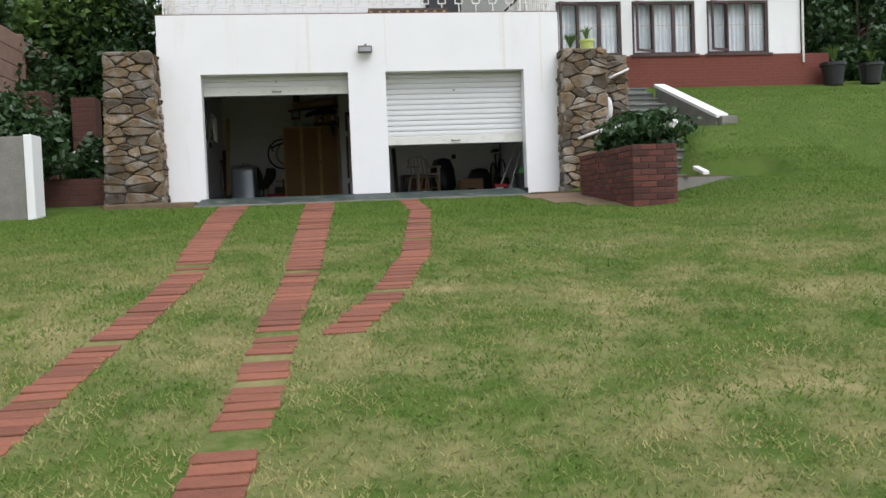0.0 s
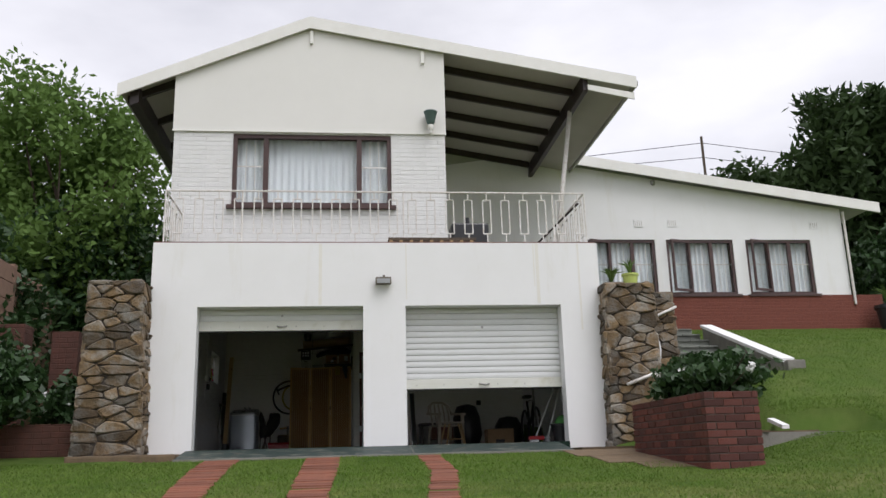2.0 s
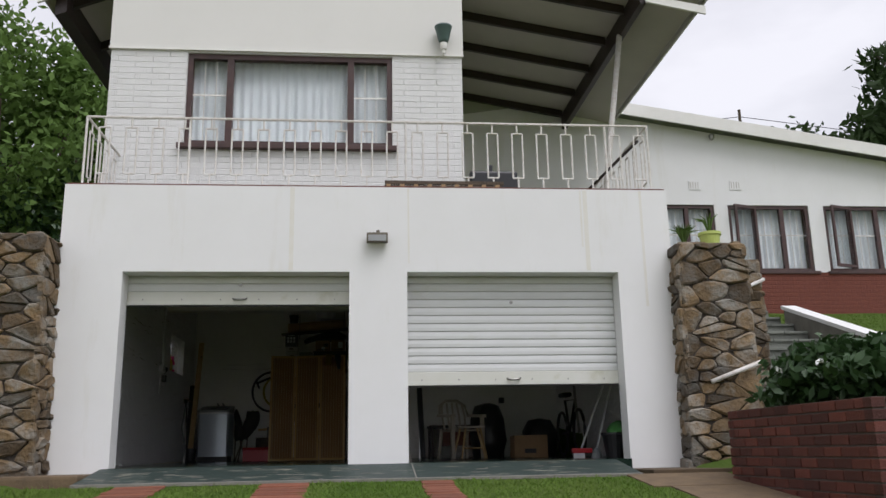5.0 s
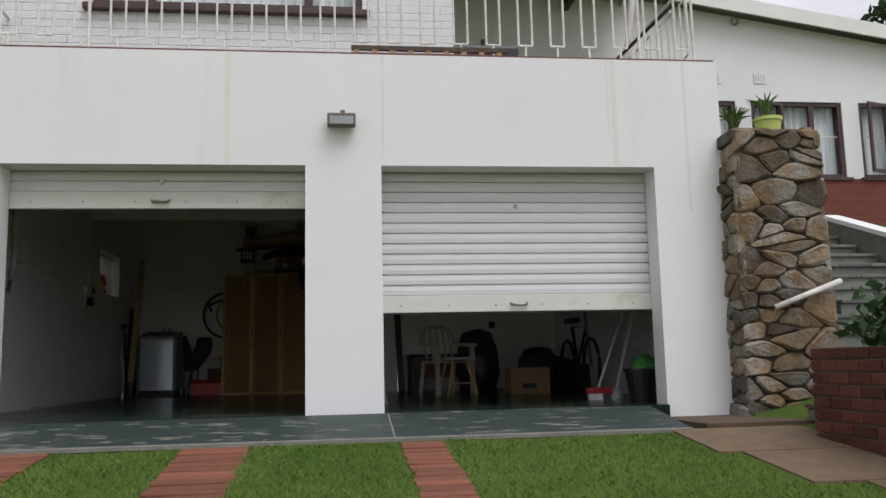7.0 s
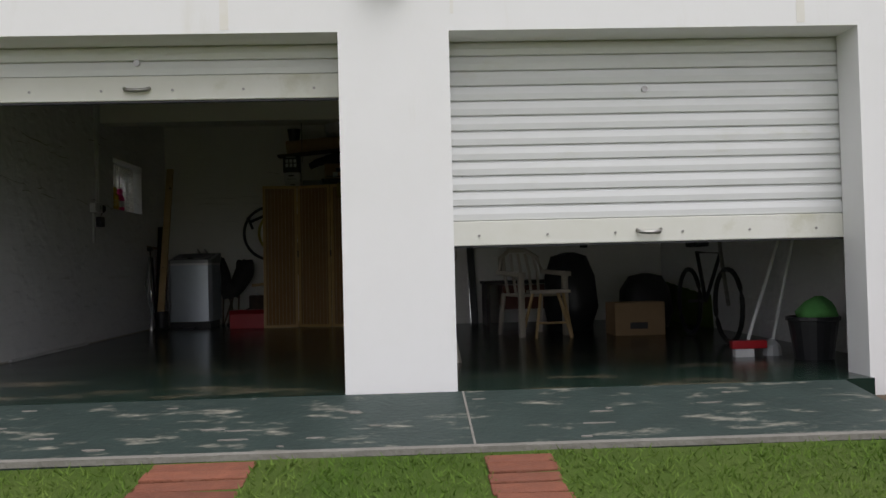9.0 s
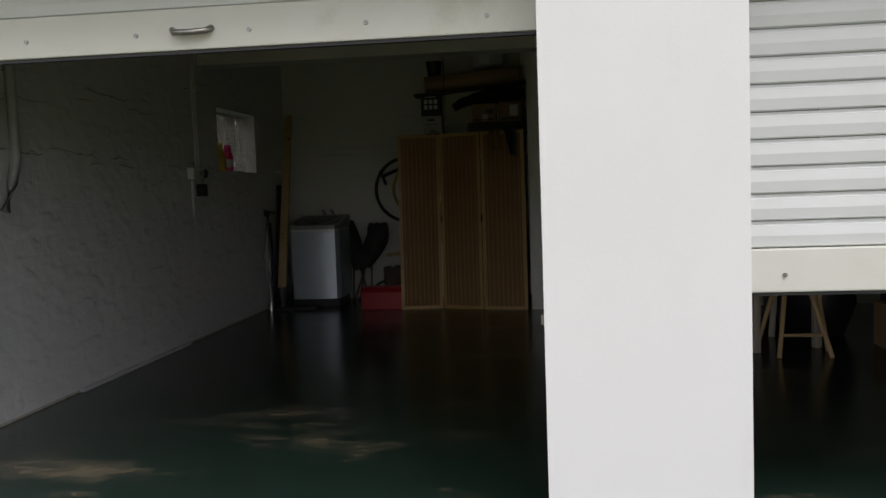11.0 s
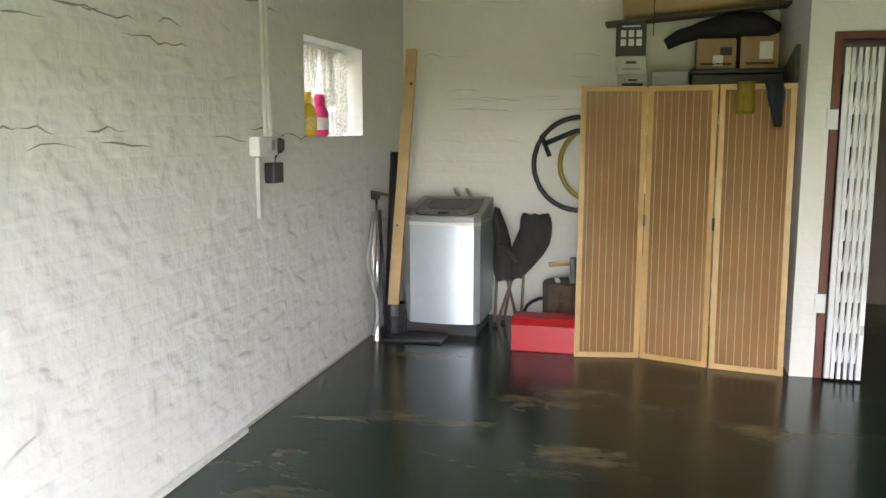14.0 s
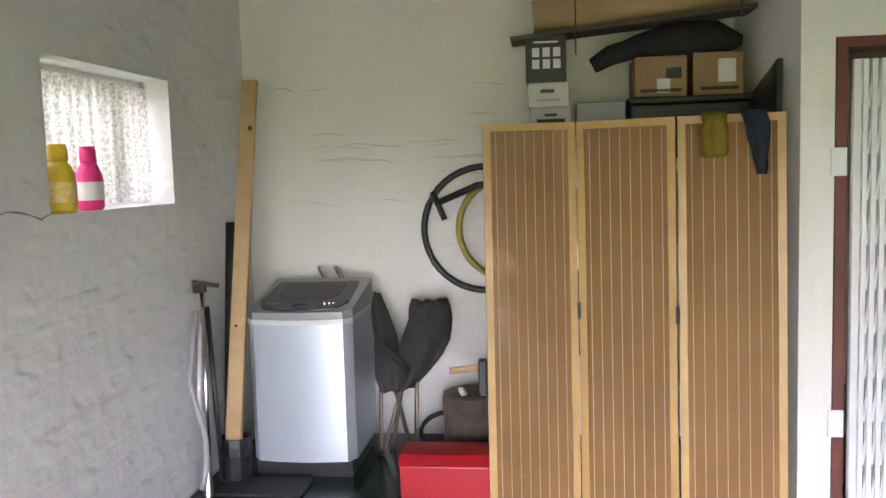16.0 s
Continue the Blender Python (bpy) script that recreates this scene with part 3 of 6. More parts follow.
def roller_door(x0, x1, zb, tilt, label):
    """A ribbed curtain that runs behind the opening, and the drum that it rolls on."""
    d = thing("roller_door", ((x0 + x1) / 2, 0.28, zb), label, "garage door", "garage roller doors")
    x0, x1 = x0 - 0.03, x1 + 0.03

    def warp(bm):
        for v in bm.verts:
            v.co.z += tilt * ((x1 - v.co.x) / (x1 - x0))
        return bm
    part("bottom_rail", warp(box(x0, 0.256, zb, x1, 0.3, zb + 0.15, 0.006)), RAILSTEEL, d, "yellowed flat bottom rail")
    part("rubber_seal", warp(box(x0, 0.266, zb - 0.012, x1, 0.29, zb - 0.001)), DARKPL, d, "black rubber seal")
    hx = (x0 + x1) / 2
    h = bmesh.new(); T(h, [(hx - 0.075, 0.258, zb + 0.075), (hx - 0.06, 0.23, zb + 0.06), (hx, 0.222, zb + 0.056), (hx + 0.06, 0.23, zb + 0.06), (hx + 0.075, 0.258, zb + 0.075)], 0.012)
    part("handle", warp(h), METAL, d, "worn metal pull handle", True)
    for k in range(6):
        bx = x0 + 0.2 + k * (x1 - x0 - 0.4) / 5
        part("bolt", warp(C(bmesh.new(), (bx, 0.258, zb + 0.06), (bx, 0.25, zb + 0.06), 0.008, n=8)), METAL, d)
    z = zb + 0.153
    while z < 2.28:
        part("slat", warp(prism(bmesh.new(), slat_profile(z, 0.09), "x", x0, x1)), SLAT, d)
        z += 0.093
    lz = min(zb + 0.95, 2.0)
    part("lock", C(bmesh.new(), (hx, 0.27, lz), (hx, 0.255, lz), 0.02, n=10), METAL, d, "small round lock")
    part("drum", C(bmesh.new(), (x0, 0.56, 2.5), (x1, 0.56, 2.5), 0.2, n=24), SLAT, d)
    part("guide_rail", box(x0 - 0.03, 0.252, 0.0, x0 - 0.002, 0.31, 2.3), METAL, d)
    part("guide_rail", box(x1 + 0.002, 0.252, 0.0, x1 + 0.03, 0.31, 2.3), METAL, d)
    return d


roller_door(-2.78, -0.3, 1.77, 0.0, "white ribbed steel roller door, rolled most of the way up")
roller_door(0.35, 2.8, 0.84, 0.0, "white ribbed steel roller door, rolled partly up")

fl = thing("floodlight", (0.01, 0, 2.42), "old brown box floodlight on the white wall", "lamp")
part("housing", box(-0.11, -0.13, 2.42, 0.13, -0.03, 2.53, 0.012), FLOODM, fl)
part("lens", box(-0.09, -0.135, 2.43, 0.11, -0.128, 2.50), GREYPL, fl)
bm = bmesh.new(); C(bm, (0.02, -0.05, 2.53), (0.02, -0.05, 2.57), 0.02); C(bm, (0.02, -0.05, 2.55), (0.02, 0.0, 2.55), 0.012)
part("bracket", bm, FLOODM, fl)


# ---------- terrace ----------
bm = bmesh.new(); B(bm, -3.47, 0.25, 3.02, 3.45, 7.5, 3.1)
struct("terrace_slab", bm, CONC, "concrete terrace slab over the garage", "terrace")
rail = thing("terrace_railing", (0, 0.3, 3.1), "white painted steel railing with rectangle balusters", "railing")


def bar(bm, p, q, r=0.011):
    return C(bm, p, q, r, n=6)


part("top_rail", bar(bmesh.new(), (-3.39, 0.3, 4.03), (3.38, 0.3, 4.03), 0.016), RAILM, rail)
part("bottom_rail", bar(bmesh.new(), (-3.39, 0.3, 3.17), (3.38, 0.3, 3.17), 0.012), RAILM, rail)
part("base_bar", box(-3.45, 0.004, 3.101, 3.43, 0.03, 3.116), REDBROWN, rail, "rusty flat bar at the terrace edge")
for x in (-3.39, -2.2, 0.36, 2.84, 3.38):
    part("post", bar(bmesh.new(), (x, 0.3, 3.1), (x, 0.3, 4.03), 0.014), RAILM, rail)
bm = bmesh.new()
bar(bm, (-0.065, 0, 3.33), (-0.065, 0, 3.9)); bar(bm, (0.065, 0, 3.33), (0.065, 0, 3.9)); bar(bm, (-0.065, 0, 3.33), (0.065, 0, 3.33)); bar(bm, (-0.065, 0, 3.9), (0.065, 0, 3.9))
bar(bm, (0, 0, 3.9), (0, 0, 4.03)); bar(bm, (0, 0, 3.17), (0, 0, 3.33))
bal = mesh_of("baluster", bm, RAILM)
for k in range(22):
    o = new("baluster", bal); o.parent = rail; o.location = (-3.18 + k * 0.307, 0, -3.1)
for x, y1 in ((-3.39, 1.65), (3.38, 3.2)):
    part("side_rail", bar(bmesh.new(), (x, 0.3, 4.03), (x, y1, 4.03), 0.016), RAILM, rail)
    part("side_rail", bar(bmesh.new(), (x, 0.3, 3.17), (x, y1, 3.17), 0.012), RAILM, rail)
    m2 = int((y1 - 0.3) / 0.31)
    for k in range(m2):
        o = new("baluster", bal); o.parent = rail; o.location = (x, 0.2 + k * 0.31, -3.1); o.rotation_euler = (0, 0, radians(90))
part("stair_rail", bar(bmesh.new(), (3.36, 0.6, 3.95), (2.6, 2.6, 3.3), 0.02), DARKWOOD, rail, "dark sloping handrail")

# ---------- upper storey ----------
def roof_z(x):
    return 7.83 - 0.426 * (-1.23 - x) if x < -1.23 else 7.83 - 0.171 * (x + 1.23)


house = thing("upper_storey", (-1.2, 1.65, 3.1), "white upper storey with painted brick, gable boards and open porch roof", "house", kind="structure")
bm = bmesh.new()
WX0, WX1, WZ0, WZ1 = -2.57, 0.25, 4.2, 5.55
B(bm, -3.6, 1.65, 3.1, WX0, 1.87, 5.58); B(bm, WX1, 1.65, 3.1, 1.24, 1.87, 5.58)
B(bm, WX0, 1.65, 3.1, WX1, 1.87, WZ0); B(bm, WX0, 1.65, WZ1, WX1, 1.87, 5.58)
part("wall", bm, WHITE_BRICK, house)
part("side_wall", box(-3.6, 1.872, 3.1, -3.38, 9.4, 6.3), WHITE_BRICK, house)
part("side_wall", box(1.02, 1.872, 3.1, 1.24, 7.5, 6.9), WHITE_BRICK, house)
bm = bmesh.new()
prism(bm, [(-3.62, 5.59), (1.26, 5.59), (1.26, roof_z(1.26) - 0.07), (-1.23, 7.76), (-3.62, roof_z(-3.62) - 0.07)], "y", 1.63, 1.85)
part("gable_board", bm, BOARD, house, "smooth painted gable boarding")
part("drip_strip", box(-3.63, 1.615, 5.575, 1.265, 1.65, 5.6), FASCIA, house)
roof = part("roof", prism(bmesh.new(), [(-4.6, roof_z(-4.6)), (-1.23, 7.85), (4.95, roof_z(4.95)), (4.95, roof_z(4.95) - 0.06), (-1.23, 7.77), (-4.6, roof_z(-4.6) - 0.06)], "y", 1.58, 9.6), ROOFM, house)
part("soffit", prism(bmesh.new(), [(1.26, roof_z(1.26) - 0.065), (4.9, roof_z(4.9) - 0.065), (4.9, roof_z(4.9) - 0.09), (1.26, roof_z(1.26) - 0.09)], "y", 1.59, 7.5), SOFFIT, house)
part("soffit", prism(bmesh.new(), [(-4.55, roof_z(-4.55) - 0.065), (-3.62, roof_z(-3.62) - 0.065), (-3.62, roof_z(-3.62) - 0.09), (-4.55, roof_z(-4.55) - 0.09)], "y", 1.66, 9.5), SOFFIT, house)
for a, b in ((-4.6, -1.23), (-1.23, 4.95)):
    part("fascia", prism(bmesh.new(), [(a, roof_z(a) + 0.025), (b, roof_z(b) + 0.025), (b, roof_z(b) - 0.21), (a, roof_z(a) - 0.21)], "y", 1.54, 1.578), FASCIA, house)
part("gutter", box(4.955, 1.6, 6.64, 5.0, 9.5, 6.74, 0.01), ROOFM, house)
part("lower_fascia", prism(bmesh.new(), [(4.0, 6.63), (4.9, 6.48), (4.9, 6.35), (4.0, 6.52)], "y", 1.585, 1.62), FASCIA, house)
for k in range(5):
    y = 2.3 + k * 1.05
    part("rafter", prism(bmesh.new(), [(1.25, roof_z(1.25) - 0.095), (3.9, roof_z(3.9) - 0.095), (3.9, roof_z(3.9) - 0.24), (1.25, roof_z(1.25) - 0.24)], "y", y, y + 0.06), DARKWOOD, house)
part("porch_beam", box(3.92, 1.64, roof_z(3.95) - 0.42, 4.02, 7.2, roof_z(3.95) - 0.1, 0.01), DARKWOOD, house)
for k in range(4):
    y = 1.9 + k * 1.3
    part("eave_rafter", prism(bmesh.new(), [(-4.5, roof_z(-4.5) - 0.09), (-3.61, roof_z(-3.61) - 0.09), (-3.61, roof_z(-3.61) - 0.24), (-4.5, roof_z(-4.5) - 0.22)], "y", y, y + 0.07), DARKWOOD, house)
part("eave_beam", prism(bmesh.new(), [(-4.4, roof_z(-4.4) - 0.1), (-4.25, roof_z(-4.25) - 0.1), (-4.25, roof_z(-4.25) - 0.42), (-4.4, roof_z(-4.4) - 0.42)], "y", 1.66, 9.4), DARKWOOD, house)
for x in (-1.2, 0.85):
    part("roof_bracket", box(x - 0.03, 1.58, roof_z(x) - 0.5, x + 0.03, 1.628, roof_z(x) - 0.24, 0.005), FASCIA, house)
part("porch_post", C(bmesh.new(), (3.33, 2.35, 3.1), (3.93, 2.7, roof_z(3.93) - 0.4), 0.045, n=14), RAILM, house, "leaning white pipe post", True)
bm = T(bmesh.new(), [(4.35, 6.9, 6.5), (4.3, 6.95, 6.3), (4.0, 7.2, 5.9), (3.9, 7.35, 5.6), (3.9, 7.38, 3.1)], 0.05, 10)
part("downpipe", bm, RAILM, house, smooth=True)


def curtain(bm, x0, x1, z0, z1, y, folds, amp=0.03, seed=0):
    r = random.Random(seed); n = folds * 6
    top, bot = [], []
    for k in range(n + 1):
        x = x0 + (x1 - x0) * k / n
        o = amp * math.sin(k / 6 * 2 * math.pi + r.uniform(-0.4, 0.4)) * r.uniform(0.5, 1)
        top.append(bm.verts.new((x, y + o * 0.6, z1))); bot.append(bm.verts.new((x + r.uniform(-0.01, 0.01), y + o, z0)))
    for k in range(n):
        bm.faces.new((top[k], top[k + 1], bot[k + 1], bot[k]))
    return bm


def casement(parent_label, loc, x0, x1, z0, z1, y, splits, bars=(), bury=0.12, sill=True, seed=0, open_leaf=None):
    """A brown wooden window with its lights, curtains and a sill."""
    w = thing("window", loc, parent_label, "window", kind="structure")
    fr = bmesh.new(); f = 0.07
    B(fr, x0, y, z0, x1, y + 0.09, z0 + f); B(fr, x0, y, z1 - f, x1, y + 0.09, z1)
    B(fr, x0, y, z0 + f, x0 + f, y + 0.09, z1 - f); B(fr, x1 - f, y, z0 + f, x1, y + 0.09, z1 - f)
    part("window_frame", fr, WINWOOD, w)
    xs = [x0 + f] + splits + [x1 - f]
    for s in splits:
        part("mullion", box(s - 0.045, y + 0.004, z0 + f, s + 0.045, y + 0.086, z1 - f), WINWOOD, w)
    for k, (a, b) in enumerate(zip(xs, xs[1:])):
        a2, b2 = a + (0.045 if k else 0), b - (0.045 if k < len(xs) - 2 else 0)
        part("pane", box(a2, y + 0.04, z0 + f, b2, y + 0.045, z1 - f), GLASS, w).visible_shadow = False
        if k in bars:
            zz = (z0 + z1) / 2 + 0.08
            part("glazing_bar", box(a2, y + 0.05, zz - 0.012, b2, y + 0.062, zz + 0.012), RAILM, w)
            for q in (1, 2):
                xx = a2 + (b2 - a2) * q / 3
                part("burglar_bar", C(bmesh.new(), (xx, y + 0.075, z0 + f), (xx, y + 0.075, z1 - f), 0.007, n=6), RAILM, w)
    cu = curtain(bmesh.new(), x0 + 0.05, x1 - 0.05, z0 + 0.05, z1 - 0.03, y + 0.2, int((x1 - x0) * 8), 0.035, seed)
    part("curtain", cu, CURT, w, "thin white gathered curtain", True)
    if sill:
        part("window_sill", box(x0 - 0.08, y - 0.12, z0 - 0.07, x1 + 0.08, y + 0.05, z0 - 0.003, 0.008), WINWOOD, w)
    return w


casement("wide brown wooden window with drawn white curtains", (-1.1, 1.66, 4.2), WX0 + 0.003, WX1 - 0.003, WZ0 + 0.003, WZ1 - 0.003, 1.68, [-1.99, -0.33], (0, 2), seed=1)
part("room_back", box(-3.3, 3.2, 3.11, 1.0, 3.3, 6.0), PASSAGE, house)
lamp = thing("wall_lamp", (0.97, 1.65, 5.57), "green glass cone lamp on a white wall bracket", "lamp")
part("shade", lathe(bmesh.new(), 0.97, 1.50, [(0.055, 5.72), (0.075, 5.76), (0.115, 5.94), (0.125, 5.95), (0.125, 5.97), (0.03, 5.98)]), GREENLAMP, lamp, "dark green ribbed shade", True)
bm = lathe(bmesh.new(), 0.97, 1.50, [(0.04, 5.62), (0.05, 5.66), (0.05, 5.715)]); C(bm, (0.97, 1.5, 5.56), (0.97, 1.5, 5.62), 0.025); C(bm, (0.97, 1.5, 5.6), (0.97, 1.65, 5.6), 0.02)
part("bracket", bm, FASCIA, lamp)

pal = thing("wooden_rack", (0.8, 0.14, 3.1), "weathered slatted wooden rack lying on the terrace", "rack")
for y in (0.03, 0.2):
    part("rail", box(0.1, y, 3.155, 1.5, y + 0.04, 3.195), BARK, pal)
for k in range(9):
    part("slat", box(0.12 + k * 0.16, 0.03, 3.102, 0.17 + k * 0.16, 0.24, 3.154), CARD, pal)
bbq = thing("kettle_braai", (1.75, 2.3, 3.1), "black covered barbecue standing on the terrace", "barbecue")
part("body", box(1.36, 1.98, 3.3, 2.05, 2.5, 4.0, 0.04), DARKPL, bbq)
for x in (1.44, 2.0):
    for y in (2.14, 2.55):
        part("leg", C(bmesh.new(), (x, y - 0.05, 3.1), (x, y - 0.05, 3.3), 0.02, n=8), DARKPL, bbq)
part("chimney", C(bmesh.new(), (1.7, 2.3, 4.0), (1.7, 2.3, 4.18), 0.04), DARKPL, bbq)

# ---------- right wing ----------
def wing_z(x):
    return 7.30 - 0.153 * (x - 5.26)


wing = thing("house_wing", (8.5, 7.5, 2.8), "long white house wing with brown windows over a red brick base", "house", kind="structure")
XW = [(5.5, 7.32), (7.62, 9.42), (9.76, 11.56)]
bm = bmesh.new()
prism(bm, [(1.3, 5.14), (12.5, 5.14), (12.5, wing_z(12.5) - 0.2), (3.6, wing_z(3.6) - 0.2), (1.3, 7.0)], "y", 7.5, 7.7)
for a, b in ((1.3, 5.5), (7.32, 7.62), (9.42, 9.76), (11.56, 12.5)):
    B(bm, a, 7.5, 3.66, b, 7.7, 5.14)
B(bm, 1.3, 7.5, 2.9, 5.5, 7.7, 3.66)
part("wall", bm, WHITE, wing)
part("end_wall", box(12.3, 7.702, 2.0, 12.5, 14, wing_z(12.5) - 0.2), WHITE, wing)
part("brick_base", box(5.5, 7.44, 2.0, 13.3, 7.68, 3.655), BASEBRICK, wing, "red face brick base wall")
part("roof", prism(bmesh.new(), [(3.9, wing_z(3.9)), (13.4, wing_z(13.4)), (13.4, wing_z(13.4) - 0.05), (3.9, wing_z(3.9) - 0.05)], "y", 7.2, 14.5), ROOFM, wing)
part("fascia", prism(bmesh.new(), [(3.9, wing_z(3.9) + 0.02), (13.42, wing_z(13.42) + 0.02), (13.42, wing_z(13.42) - 0.25), (3.9, wing_z(3.9) - 0.25)], "y", 7.15, 7.198), FASCIA, wing)
part("corner_pipe", C(bmesh.new(), (12.53, 7.42, 3.4), (12.53, 7.42, wing_z(12.5) - 0.3), 0.035, n=10), RAILM, wing)
for x, z in ((6.93, 5.57), (7.84, 5.58), (11.72, 5.53)):
    v = part("air_vent", box(x - 0.13, 7.485, z - 0.1, x + 0.13, 7.5, z + 0.1), WHITE, wing)
    for q in range(4):
        part("vent_slot", box(x - 0.1 + q * 0.055, 7.48, z - 0.07, x - 0.088 + q * 0.055, 7.484, z + 0.07), SOFFIT, v)
part("sensor", lathe(bmesh.new(), 7.38, 7.42, [(0.03, 6.58), (0.06, 6.62), (0.06, 6.7), (0.02, 6.73)]), METAL, wing)
part("room_back", box(5.4, 9.0, 2.9, 12.2, 9.1, 6.0), PASSAGE, wing)
for k, (a, b) in enumerate(XW):
    d = (b - a) / 3
    casement("brown wooden casement window with white curtains and burglar bars", ((a + b) / 2, 7.5, 3.66), a + 0.003, b - 0.003, 3.69, 5.137, 7.53, [a + d, a + 2 * d], (0, 1, 2), seed=4 + k)
    leaf = thing("casement_leaf", (a + d, 7.45, 3.7), "brown casement sash standing ajar", "window", kind="structure")
    fb = bmesh.new(); m = Matrix.Translation((a + d, 7.5, 0)) @ Matrix.Rotation(radians(20), 4, "Z")
    B(fb, -d, -0.04, 3.76, -d + 0.06, 0, 5.1, m=m); B(fb, -0.06, -0.04, 3.76, 0, 0, 5.1, m=m); B(fb, -d + 0.06, -0.04, 3.76, -0.06, 0, 3.82, m=m); B(fb, -d + 0.06, -0.04, 5.04, -0.06, 0, 5.1, m=m)
    part("sash", fb, WINWOOD, leaf)
    part("pane", B(bmesh.new(), -d + 0.06, -0.022, 3.82, -0.06, -0.018, 5.04, m=m), GLASS, leaf).visible_shadow = False

# the wing stands a little nearer than its first survey
PIVOT = Vector((-0.536, -12.85, -0.233))
for ob in [o for o in bpy.data.objects if o.parent is None and o.type == "EMPTY" and o.name.split(".")[0] in ("house_wing", "window", "casement_leaf")]:
    if ob.location.x > 4:
        ob.location = PIVOT + 0.961 * (ob.location - PIVOT)
        ob.scale = (0.961, 0.961, 0.961)

# ---------- stone pillars ----------
def clip(poly, n, d):
    """The part of a polygon for which n.p is less than d."""
    out = []
    for p, q in zip(poly, poly[1:] + poly[:1]):
        a, b = p[0] * n[0] + p[1] * n[1] - d, q[0] * n[0] + q[1] * n[1] - d
        if a <= 0:
            out.append(p)
        if a * b < 0:
            f = a / (a - b)
            out.append((p[0] + (q[0] - p[0]) * f, p[1] + (q[1] - p[1]) * f))
    return out


def rubble(r, a, b, z0, z1, joint=0.009, cell=0.036):
    """Outlines of broken stones that fill a wall face, wider than high."""
    squash = 1.9
    pts = []
    want = max(2, int((b - a) * (z1 - z0) / cell))
    for _ in range(want * 14):
        p = (r.uniform(a, b), r.uniform(z0, z1) * squash)
        gap = r.choice((0.11, 0.18, 0.3))
        if all(math.hypot(p[0] - q[0], p[1] - q[1]) > gap for q in pts):
            pts.append(p)
        if len(pts) >= want:
            break
    cells = []
    for p in pts:
        poly = [(a, z0 * squash), (b, z0 * squash), (b, z1 * squash), (a, z1 * squash)]
        for q in pts:
            if q is not p:
                n = (q[0] - p[0], q[1] - p[1]); k = math.hypot(*n)
                if k < 1.4:
                    n = (n[0] / k, n[1] / k)
                    poly = clip(poly, n, n[0] * (p[0] + q[0]) / 2 + n[1] * (p[1] + q[1]) / 2 - joint * r.uniform(0.5, 1.4))
                    if len(poly) < 3:
                        break
        if len(poly) >= 3:
            ring = []
            for k in range(len(poly)):
                o, c, e = poly[k - 1], poly[k], poly[(k + 1) % len(poly)]
                for w in (o, e):
                    f = r.uniform(0.12, 0.28)
                    ring.append((c[0] + (w[0] - c[0]) * f, (c[1] + (w[1] - c[1]) * f) / squash))
            cells.append(ring)
    return cells


def stone_pillar(x0, y0, x1, y1, z0, z1, label, seed, taper=0.0, sides="SWE"):
    t = thing("stone_pillar", ((x0 + x1) / 2, (y0 + y1) / 2, z0), label, "pillar")
    bm = bmesh.new(); B(bm, x0 + 0.005, y0 + 0.005, z0, x1 - 0.005, y1, z1 - 0.02)
    for v in bm.verts:
        if v.co.z < (z0 + z1) / 2:
            v.co.x += -taper if v.co.x < (x0 + x1) / 2 else taper
    part("mortar_core", bm, STONEDARK, t)
    r = random.Random(seed)
    for s in sides:
        a, b = (x0, x1) if s == "S" else (y0, y1)

        def place(u, z, d):
            f = taper * (1 - (z - z0) / (z1 - z0))
            if s == "S":
                return ((x0 + x1) / 2 + (u - (x0 + x1) / 2) * (1 + 2 * f / (x1 - x0)), y0 - d, z)
            return (x0 - f - d, u, z) if s == "W" else (x1 + f + d, u, z)

        for ring in rubble(r, a - 0.02, b + 0.02, z0, z1):
            cx, cz = sum(p[0] for p in ring) / len(ring), sum(p[1] for p in ring) / len(ring)
            d = r.uniform(0.012, 0.045); tx, tz = r.uniform(-0.12, 0.12), r.uniform(-0.14, 0.14)
            bm = bmesh.new()
            rings = []
            for shrink, depth in ((1.0, -0.03), (1.0, d * 0.55), (0.8, d)):
                rings.append([bm.verts.new(place(cx + (u - cx) * shrink, cz + (z - cz) * shrink,
                              depth + ((u - cx) * tx + (z - cz) * tz + r.uniform(-0.006, 0.006) if depth > 0 else 0))) for u, z in ring])
            for g, h in zip(rings, rings[1:]):
                for k in range(len(ring)):
                    bm.faces.new((g[k], g[(k + 1) % len(ring)], h[(k + 1) % len(ring)], h[k]))
            bm.faces.new(rings[-1])
            part("stone", bm, STONE, t)
    u = x0
    while u < x1 - 0.1:
        w = min(r.uniform(0.2, 0.4), x1 - u)
        bm = box(u, y0, z1 - 0.05, u + w - 0.015, y1, z1 + r.uniform(0, 0.04), 0.03)
        part("cap_stone", bm, STONE, t)
        u += w
    return t


stone_pillar(-4.22, -0.42, -3.49, 0.35, -0.3, 2.42, "rough brown rubble stone pillar beside the garage", 5, 0.1)
stone_pillar(3.44, -0.28, 4.2, 0.75, -0.3, 2.38, "rough brown rubble stone pillar carrying pot plants", 9, 0.04)
stone_pillar(4.25, 1.3, 5.15, 2.7, -0.2, 2.55, "lower rubble stone wall beside the steps", 12, 0.0)

